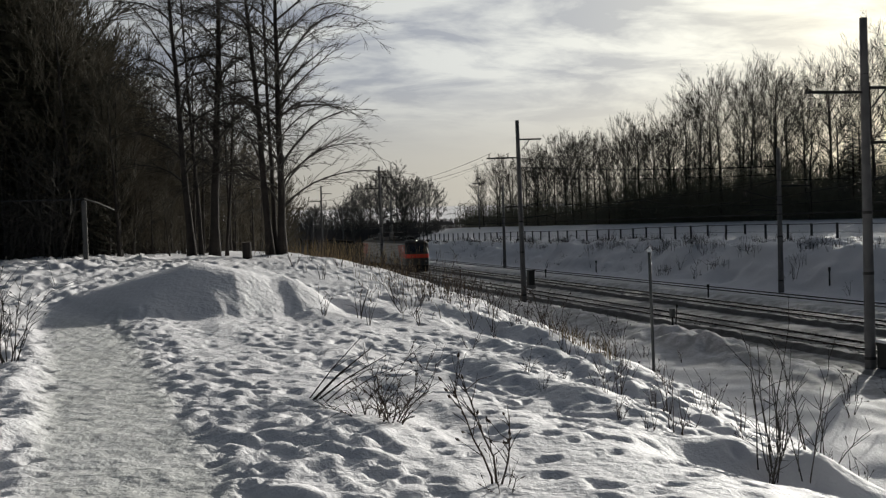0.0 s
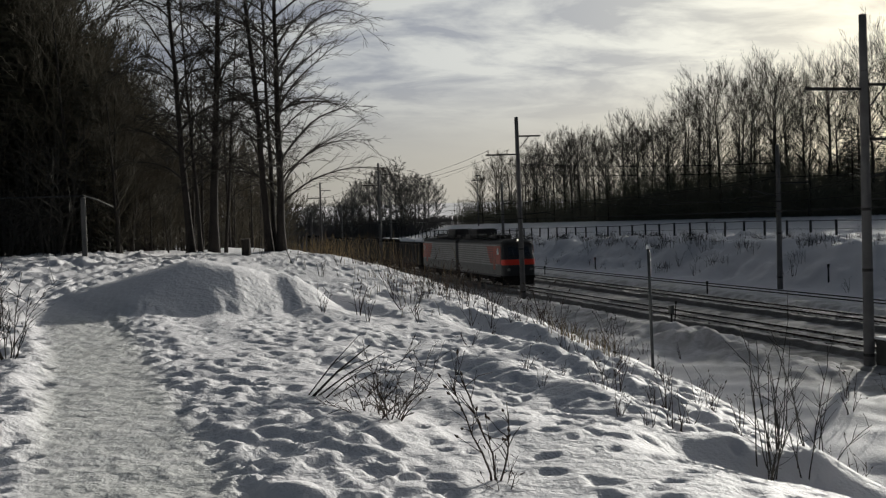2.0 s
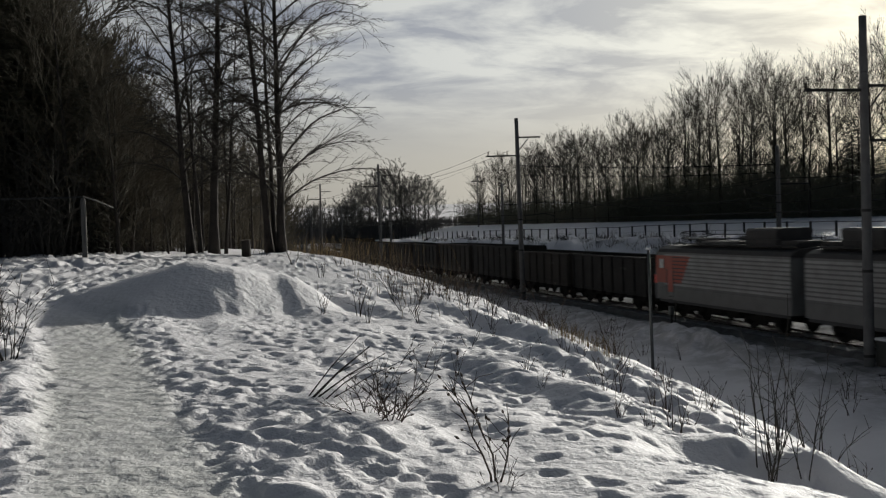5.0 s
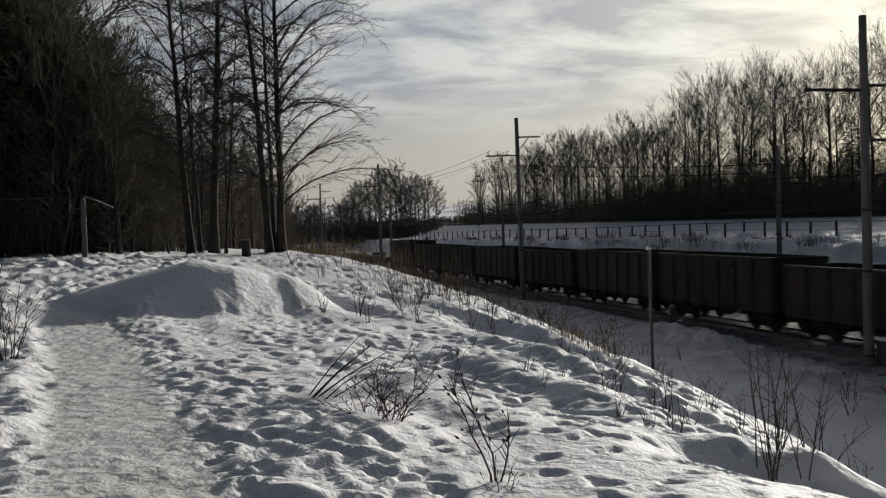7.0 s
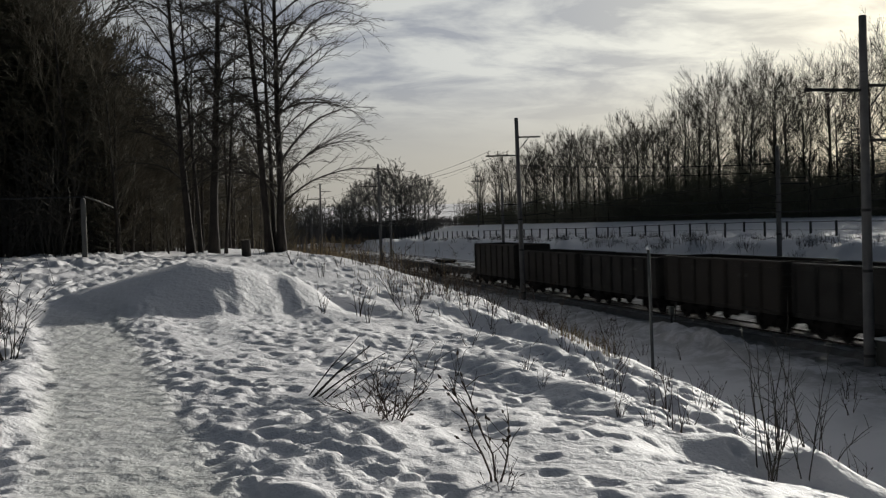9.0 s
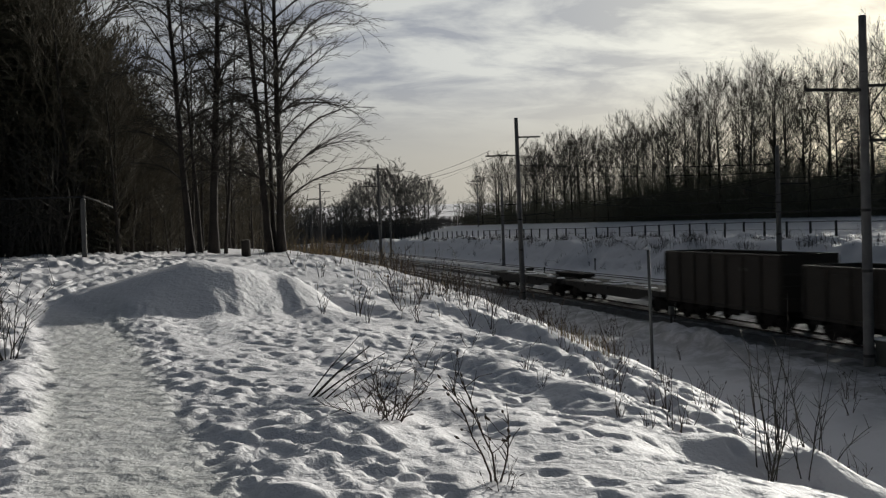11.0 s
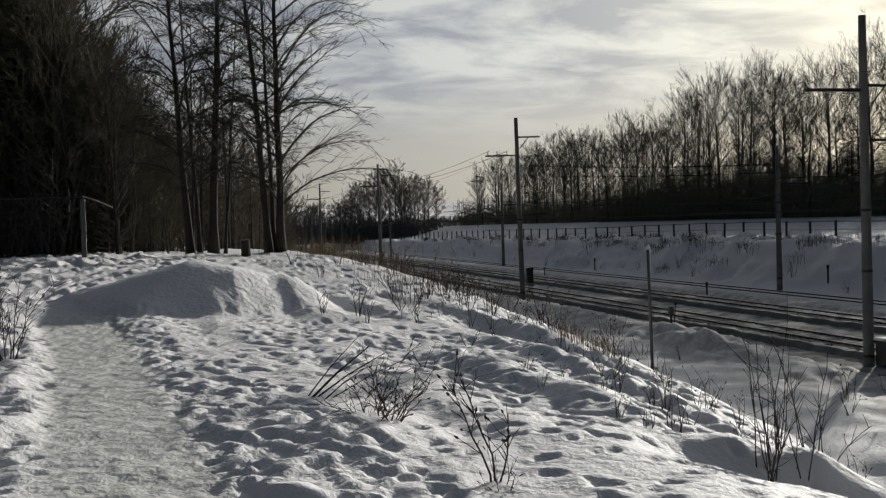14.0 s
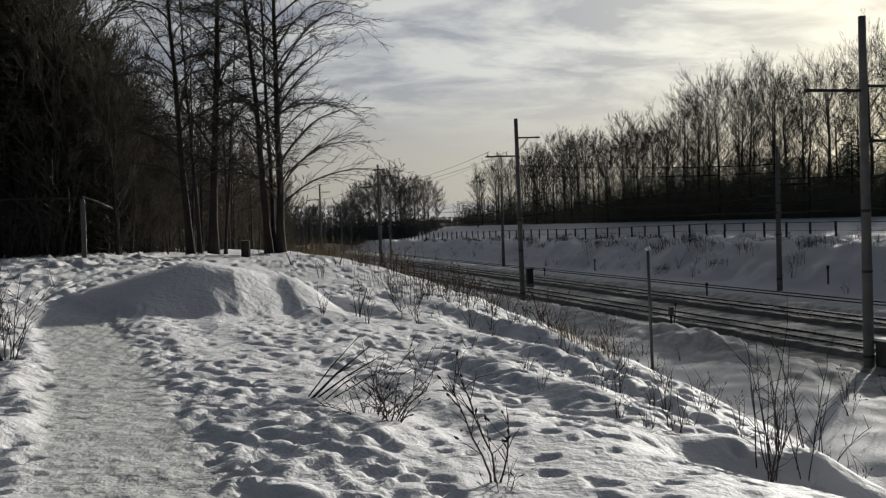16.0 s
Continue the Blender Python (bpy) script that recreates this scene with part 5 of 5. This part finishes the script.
# ---------------------------------------------------------------- the goods train
def bogie(parent, y, axles=(-0.95, 0.95), r=0.475, wide=1.02, name="bogie"):
    m = Mesh()
    for s in (-1, 1):
        m.box(s * wide - 0.09, s * wide + 0.09, y + axles[0] - 0.35, y + axles[-1] + 0.35, 0.50, 0.74, bev=0.05)
        m.box(s * wide - 0.12, s * wide + 0.12, y - 0.42, y + 0.42, 0.30, 0.95, bev=0.06)
        for a in axles:
            m.box(s * wide - 0.14, s * wide + 0.14, y + a - 0.2, y + a + 0.2, 0.32, 0.68, bev=0.05)
    m.box(-wide, wide, y - 0.25, y + 0.25, 0.45, 0.85)
    b = part(name, m, UNDER, parent)
    for a in axles:
        for s in (-1, 1):
            part("wheel", Mesh().disc((s * 0.80, y + a, r), (s, 0, 0), r, 0.13), UNDER, b)
        part("axle", Mesh().tube([(-0.95, y + a, r), (0.95, y + a, r)], 0.08, 8), UNDER, b)
    return b


def coupler(parent, y, d):
    a, b = sorted((y, y + d))
    part("coupler", Mesh().box(-0.16, 0.16, a, b, 0.92, 1.16, bev=0.04), UNDER, parent)


def gondola(top, mat, label):
    th = empty("gondola_wagon", pose(0, 0, 0), label, "goods wagon", "gondola wagons")
    L, W, fz = 6.4, 1.52, 1.20
    part("floor", Mesh().box(-W, W, -L, L, fz - 0.08, fz), mat, th)
    for s in (-1, 1):
        side = part("side_wall", Mesh().box(s * W, s * (W + 0.05), -L, L, fz - 0.02, top - 0.12) if s > 0 else Mesh().box(-W - 0.05, -W, -L, L, fz - 0.02, top - 0.12), mat, th)
        part("top_rail", Mesh().box(s * (W + 0.03) - 0.08, s * (W + 0.03) + 0.08, -L, L, top - 0.12, top, bev=0.03), mat, side)
        part("bottom_rail", Mesh().box(s * (W + 0.02) - 0.07, s * (W + 0.02) + 0.07, -L, L, fz - 0.22, fz - 0.03, bev=0.03), mat, side)
        for k in range(8):
            y = -L + 0.1 + (2 * L - 0.2) * k / 7
            x0, x1 = sorted((s * (W + 0.052), s * (W + 0.16)))
            part("rib", Mesh().box(x0, x1, y - 0.08, y + 0.08, fz - 0.2, top - 0.1, bev=0.025), mat, side)
        for k in range(7):
            y = -L + 0.1 + (2 * L - 0.2) * (k + 0.5) / 7
            x0, x1 = sorted((s * (W + 0.052), s * (W + 0.075)))
            part("panel", Mesh().box(x0, x1, y - 0.62, y + 0.62, fz + 0.2, top - 0.35), mat, side)
            x0, x1 = sorted((s * (W - 0.25), s * (W + 0.04)))
            part("hatch", Mesh().box(x0, x1, y - 0.5, y + 0.5, fz - 0.42, fz - 0.24), UNDER, th)
    for s in (-1, 1):
        y0, y1 = sorted((s * L, s * (L + 0.06)))
        end = part("end_wall", Mesh().box(-W - 0.05, W + 0.05, y0, y1, fz - 0.02, top), mat, th)
        for z in (1.7, 2.3, 2.9):
            y0, y1 = sorted((s * (L + 0.062), s * (L + 0.15)))
            part("end_rib", Mesh().box(-W, W, y0, y1, z, z + 0.12, bev=0.025), mat, end)
        coupler(th, s * (L + 0.06), s * 0.5)
        bogie(th, s * 4.33)
    for s in (-1, 1):
        for y, z, w, h in ((-2.75, top - 0.9, 0.9, 0.16), (0.95, top - 1.25, 0.5, 0.12), (2.75, top - 0.8, 0.42, 0.3)):
            x0, x1 = sorted((s * (W + 0.076), s * (W + 0.080)))
            part("stencil_bar", Mesh().box(x0, x1, y - w / 2, y + w / 2, z, z + h), FADED, th, "faded pale paint mark")
    part("centre_sill", Mesh().box(-0.25, 0.25, -L, L, 0.78, 1.11), UNDER, th)
    part("air_tank", Mesh().tube([(-0.9, -0.9, 0.75), (-0.9, 0.5, 0.75)], 0.22, 12), UNDER, th)
    part("brake_rod", Mesh().tube([(0.6, -2.6, 0.7), (0.6, 2.6, 0.7)], 0.05, 6), UNDER, th)
    return th


def flat_wagon():
    th = empty("flat_wagon", pose(0, 0, 0), "long empty dark flat wagon with a timber deck", "goods wagon", "flat wagons")
    L, W = 9.1, 1.45
    part("deck", Mesh().box(-W, W, -L, L, 1.28, 1.38), UNDER, th)
    for k in range(36):
        y = -L + 0.26 + (2 * L - 0.5) * k / 35
        part("plank", Mesh().box(-W + 0.05, W - 0.05, y - 0.23, y + 0.23, 1.382, 1.41), UNDER, th)
    rng = random.Random(12)
    for k in range(16):
        y, x, r = rng.uniform(-L + 0.8, L - 0.8), rng.uniform(-0.9, 0.9), rng.uniform(0.25, 0.7)
        ring = [(x + r * 0.6 * rng.uniform(0.7, 1.2) * math.cos(a), y + r * rng.uniform(0.8, 1.3) * math.sin(a)) for a in np.linspace(0, 2 * math.pi, 11)[:-1]]
        ring = [(min(max(a, -W + 0.06), W - 0.06), b) for a, b in ring]
        part("snow_patch", Mesh().loft([[(a, b, 1.412) for a, b in ring], [(x + (a - x) * 0.6, y + (b - y) * 0.6, 1.45) for a, b in ring]]), SNOW_CAP, th, "thin patch of snow on the deck")
    for s in (-1, 1):
        m = Mesh()
        x0, x1 = s * (W - 0.02), s * (W + 0.06)
        prof = [(-L, 1.40), (-L, 1.10), (-6.4, 1.05), (-4.8, 0.72), (4.8, 0.72), (6.4, 1.05), (L, 1.10), (L, 1.40)]
        m.loft([[(x0, y, z) for y, z in prof], [(x1, y, z) for y, z in prof]])
        part("side_sill", m, WAGON_G, th)
        for k in range(9):
            y = -L + 0.8 + (2 * L - 1.6) * k / 8
            a, b = sorted((s * (W + 0.062), s * (W + 0.13)))
            part("stake_pocket", Mesh().box(a, b, y - 0.08, y + 0.08, 1.14, 1.36), WAGON_G, th)
        coupler(th, s * L, s * 0.45)
        bogie(th, s * 7.2)
    for s in (-1, 1):
        y0, y1 = sorted((s * L, s * (L + 0.05)))
        part("end_sill", Mesh().box(-W, W, y0, y1, 1.0, 1.42), WAGON_G, th)
    part("centre_sill", Mesh().box(-0.3, 0.3, -L, L, 0.80, 1.26), UNDER, th)
    return th


def loco_section():
    """One half of the locomotive; its cab faces -Y."""
    th = empty("electric_locomotive", pose(0, 0, 0), "grey and red electric locomotive section with a sloping cab nose", "locomotive", "locomotive sections")
    W = 1.56

    def ring(y, zb, zt, w, roof=0.42, squeeze=0.0):
        z1 = zt - roof
        pts = [(-w, zb), (-w, z1), (-w * 0.93, z1 + roof * 0.45), (-w * 0.62, zt - 0.05), (0, zt), (w * 0.62, zt - 0.05), (w * 0.93, z1 + roof * 0.45), (w, z1), (w, zb)]
        return [(x, y, z) for x, z in pts]
    Yb, Yf = 7.62, -7.35
    # lower band, upper band and roof of the body
    part("lower_body", Mesh().box(-W, W, Yf, Yb, 1.02, 1.78, bev=0.02), GREY_LOW, th, "darker grey lower body side")
    # darker grey backing stands in for the shade in the gaps between corrugations
    up = part("upper_body", Mesh().box(-W + 0.012, W - 0.012, Yf, Yb, 1.782, 3.86), GREY_LOW, th, "corrugated body side, painted darker for shade between light grey ribs")
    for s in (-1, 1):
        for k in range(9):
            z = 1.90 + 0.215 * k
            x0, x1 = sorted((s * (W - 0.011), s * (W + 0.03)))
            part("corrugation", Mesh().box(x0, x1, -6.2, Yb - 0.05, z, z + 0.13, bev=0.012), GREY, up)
        # red field that starts slanting behind the cab
        x = s * (W + 0.036)
        rings = []
        for xx in (s * (W - 0.008), x):
            rings.append([(xx, Yf, 2.02), (xx, -4.1, 2.02), (xx, -2.9, 3.66), (xx, Yf, 3.66)])
        part("red_panel", Mesh().loft(rings), RED, up, "red paint field behind the cab")
        x0, x1 = sorted((s * (W + 0.037), s * (W + 0.05)))
        win = part("side_window", Mesh().box(x0, x1, -6.85, -6.3, 2.9, 3.45), PANE, th)
        part("window_frame", Mesh().box(x0, x1 - 0.002, -6.92, -6.855, 2.84, 3.52), CHAR, win)
        part("window_frame", Mesh().box(x0, x1 - 0.002, -6.295, -6.23, 2.84, 3.52), CHAR, win)
        door = part("cab_door", Mesh().box(x0, x1, -5.75, -5.1, 1.5, 3.55, bev=0.005), RED, th)
        part("handrail", Mesh().tube([(s * (W + 0.07), -5.85, 1.3), (s * (W + 0.07), -5.85, 2.9)], 0.018, 6), GALV, door)
        part("handrail", Mesh().tube([(s * (W + 0.07), -5.0, 1.3), (s * (W + 0.07), -5.0, 2.9)], 0.018, 6), GALV, door)
        # thin dark strips laid on the red panel as painted shade between ribs
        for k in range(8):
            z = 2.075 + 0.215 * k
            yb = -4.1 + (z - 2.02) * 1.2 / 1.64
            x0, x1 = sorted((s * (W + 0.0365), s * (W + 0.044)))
            part("shade_line", Mesh().box(x0, x1, Yf + 2.2, yb - 0.06, z - 0.035, z + 0.02), CHAR, up, "dark strip painted as shade between red ribs")
        for k in range(5):
            part("step", Mesh().box(*sorted((s * (W - 0.1), s * (W + 0.08))), -5.7, -5.15, 0.42 + 0.2 * k, 0.45 + 0.2 * k), IRON, th)
        for y in (-1.4, 1.2, 3.8, 6.2):
            part("roof_post", Mesh().tube([(s * 1.28, y, 4.2), (s * 1.28, y, 4.72)], 0.02, 5), IRON, th)
        part("roof_rail", Mesh().tube([(s * 1.28, -1.4, 4.72), (s * 1.28, 6.2, 4.72)], 0.022, 5), IRON, th)
        part("skirt", Mesh().box(*sorted((s * (W - 0.07), s * (W - 0.02))), Yf + 0.3, Yb - 0.2, 0.86, 1.018), CHAR, th)
    part("roof", Mesh().loft([ring(Yf + 0.1, 3.80, 4.30, W - 0.02), ring(Yb, 3.80, 4.30, W - 0.02)]), ROOF, th, "dark sooty roof")
    # cab nose: rings from the bulkhead to the front, leaning back above the waist
    def nose(z0, z1, mat, name, label, cut=0.0):
        m = Mesh()
        rings = []
        for z in np.linspace(z0, z1, 6):
            back = 0.0 if z < 2.5 else 0.42 * (z - 2.5)
            back += 0.10 * max(0, 1.5 - z)
            f = Yf - 0.78 + back
            w = W - 0.02 - 0.10 * max(0, z - 2.5)
            r = [(-w, Yf, z), (-w, min(f + 0.42, Yf - 0.01), z), (-w + 0.14, f + 0.14, z), (-w + 0.48, f, z), (0, f - 0.06, z), (w - 0.48, f, z), (w - 0.14, f + 0.14, z), (w, min(f + 0.42, Yf - 0.01), z), (w, Yf, z)]
            rings.append(r)
        m.loft(rings)
        return part(name, m, mat, th, label)
    nose(0.98, 1.96, CHAR, "nose_base", "dark grey lower nose")
    nose(1.962, 2.46, BRIGHT, "nose_stripe", "bright red band across the nose")
    nz = nose(2.462, 3.95, CHAR, "cab_front", "dark cab front")
    for s in (-1, 1):
        f = lambda z: Yf - 0.78 + 0.42 * (z - 2.5) - 0.05
        rings = []
        for d in (0.0, -0.03):
            rings.append([(s * 0.10, f(2.75) + d - 0.04, 2.75), (s * 1.02, f(2.75) + d + 0.02, 2.75), (s * 0.95, f(3.55) + d + 0.02, 3.55), (s * 0.10, f(3.55) + d - 0.04, 3.55)])
        part("windscreen", Mesh().loft(rings), PANE, nz, "dark windscreen pane")
        part("wiper", Mesh().tube([(s * 0.5, f(2.75) - 0.09, 2.75), (s * 0.62, f(3.3) - 0.09, 3.3)], 0.012, 4), IRON, nz)
        part("buffer_lamp", Mesh().tube([(s * 1.05, Yf - 0.74, 1.55), (s * 1.05, Yf - 0.84, 1.55)], 0.13, 12), PALE, th)
    part("nose_roof", Mesh().loft([ring(Yf + 0.1, 3.75, 4.29, W - 0.03), ring(Yf - 0.12, 3.75, 4.2, W - 0.12, 0.4), ring(Yf - 0.32, 3.75, 4.02, W - 0.3, 0.2)]), ROOF, th)
    hl = part("headlamp_housing", Mesh().tube([(0, Yf + 0.1, 4.22), (0, Yf - 0.28, 4.20)], 0.22, 12), CHAR, th)
    part("headlamp", Mesh().tube([(0, Yf - 0.281, 4.20), (0, Yf - 0.30, 4.20)], 0.075, 12), LAMP, hl, "lit headlamp")
    part("coupler", Mesh().box(-0.18, 0.18, Yf - 1.3, Yf - 0.7, 0.92, 1.18, bev=0.04), UNDER, th)
    part("coupler", Mesh().box(-0.18, 0.18, Yb, Yb + 0.45, 0.92, 1.18, bev=0.04), UNDER, th)
    part("snowplough", Mesh().loft([[(-1.4, Yf - 0.4, 0.16), (0, Yf - 0.95, 0.16), (1.4, Yf - 0.4, 0.16)], [(-1.45, Yf - 0.3, 0.9), (0, Yf - 0.7, 0.9), (1.45, Yf - 0.3, 0.9)]], close=False), UNDER, th)
    part("buffer_beam", Mesh().box(-1.5, 1.5, Yf - 0.55, Yf - 0.2, 0.78, 0.978), UNDER, th)
    part("gangway", Mesh().box(-0.6, 0.6, Yb, Yb + 0.55, 1.3, 3.2, bev=0.1), UNDER, th)
    for y in (-4.0, 4.2):
        bogie(th, y, (-1.5, 1.5), 0.625, 1.12)
    for y0, y1 in ((-1.6, 0.2), (0.6, 2.0)):
        part("equipment_box", Mesh().box(-1.25, 1.25, y0, y1, 0.45, 0.98, bev=0.04), UNDER, th)
    # on the roof
    for y0, y1, z in ((-2.6, 1.6, 4.55), (2.4, 5.5, 5.25)):
        part("roof_box", Mesh().box(-1.0, 1.0, y0, y1, 4.22, z, bev=0.12), ROOF, th)
    part("roof_walkway", Mesh().box(0.85, 1.25, -5.2, 7.2, 4.36, 4.40), ROOF, th)
    part("roof_walkway", Mesh().box(-1.25, -0.85, -5.2, 7.2, 4.36, 4.40), ROOF, th)
    for x in (-0.55, 0.55):
        for y in (-5.6, -4.0):
            part("roof_insulator", insulator(Mesh(), (x, y, 4.25), 3, 0.09, False), PALE, th)
    pan = part("pantograph", Mesh().box(-0.7, 0.7, -5.75, -3.85, 4.62, 4.68, bev=0.01), IRON, th, "folded pantograph")
    for x in (-0.6, 0.6):
        part("arm", Mesh().tube([(x, -5.7, 4.70), (x * 0.9, -4.0, 4.86), (x * 1.2, -5.6, 5.02)], 0.03, 6), IRON, pan)
    part("collector", Mesh().tube([(-1.0, -5.2, 4.9), (-0.8, -5.2, 5.06), (0.8, -5.2, 5.06), (1.0, -5.2, 4.9)], 0.035, 6), IRON, pan)
    part("horn", Mesh().tube([(0.7, Yf + 0.5, 4.35), (0.7, Yf + 0.1, 4.38), (0.7, Yf - 0.05, 4.38)], [0.03, 0.04, 0.09], 8), GALV, th)
    for y in (-3.2, -1.9, -0.6, 0.7, 1.9):
        part("roof_insulator", insulator(Mesh(), (0.35, y, 4.5), 3, 0.07, False), PALE, th)
    part("busbar", Mesh().tube([(0.35, -3.6, 4.92), (0.35, 2.3, 4.92)], 0.025, 6), IRON, th)
    part("resistor_case", Mesh().box(-0.75, 0.75, -3.5, -2.75, 4.24, 4.66, bev=0.05), ROOF, th)
    part("air_duct", Mesh().box(-0.9, 0.9, 5.75, 7.2, 4.24, 4.62, bev=0.08), ROOF, th)
    part("air_reservoir", Mesh().tube([(-0.95, -1.4, 4.62), (-0.95, 1.5, 4.62)], 0.16, 10), ROOF, th)
    part("cable_run", Mesh().tube([(-0.3, -3.8, 4.6), (-0.3, 2.0, 4.75), (-0.3, 2.6, 5.1)], 0.03, 6), IRON, th)
    return th


SPEED, START = 21.28, 136.6        # m/s along -Y; Y of the train's nose at the start
TRAIN = []


def build_train():
    c1 = START + 7.68
    front = loco_section()
    front.matrix_basis = pose(TRACK_NEAR, c1, 0)
    TRAIN.append((front, c1, 0))
    c2 = c1 + 16.4
    rear = copy_thing(front, pose(TRACK_NEAR, c2, 0, 0, 0, 180))
    TRAIN.append((rear, c2, 180))
    y = c2 + 8.2
    kinds = {}
    for k, (top, mat) in enumerate(((3.48, WAGON_G), (3.48, WAGON), (3.80, WAGON_G), (3.80, WAGON), (3.60, WAGON_G), (3.65, WAGON), (3.50, WAGON_G), (3.52, WAGON), (3.95, WAGON))):
        key = (top, mat.name)
        c = y + 6.96
        if key in kinds:
            w = copy_thing(kinds[key], pose(TRACK_NEAR, c, 0))
        else:
            w = kinds[key] = gondola(top, mat, "high-sided empty gondola wagon in grimy " + ("brown" if mat is WAGON else "grey") + " paint")
        TRAIN.append((w, c + (0.75 if k == 8 else 0), 0))
        y += 13.92
    f1 = flat_wagon()
    TRAIN.append((f1, y + 9.55, 0))
    # a low stack of beams on the second flat wagon
    beams = empty("beam_stack", pose(0, 0, 0), "low stack of dark timber beams on the flat wagon", "timber")
    for k in range(4):
        part("beam", Mesh().box(0.30 + 0.27 * k, 0.55 + 0.27 * k, -3.0, 3.0, 1.50, 1.74, bev=0.02), UNDER, beams)
    for yy in (-2.0, 2.0):
        part("bearer", Mesh().box(0.25, 1.4, yy - 0.1, yy + 0.1, 1.412, 1.498), UNDER, beams)
    TRAIN.append((beams, y + 21.9, 0))
    f2 = copy_thing(f1, pose(TRACK_NEAR, y + 28.65, 0))
    TRAIN.append((f2, y + 28.65, 0))


build_train()


def motions():
    for thing, y0, turn in TRAIN:
        walk(thing, [(t, pose(TRACK_NEAR, y0 - SPEED * t, 0, 0, 0, turn)) for t in (0.0, 4.0, 8.0, 12.0, 16.0)])


motions()
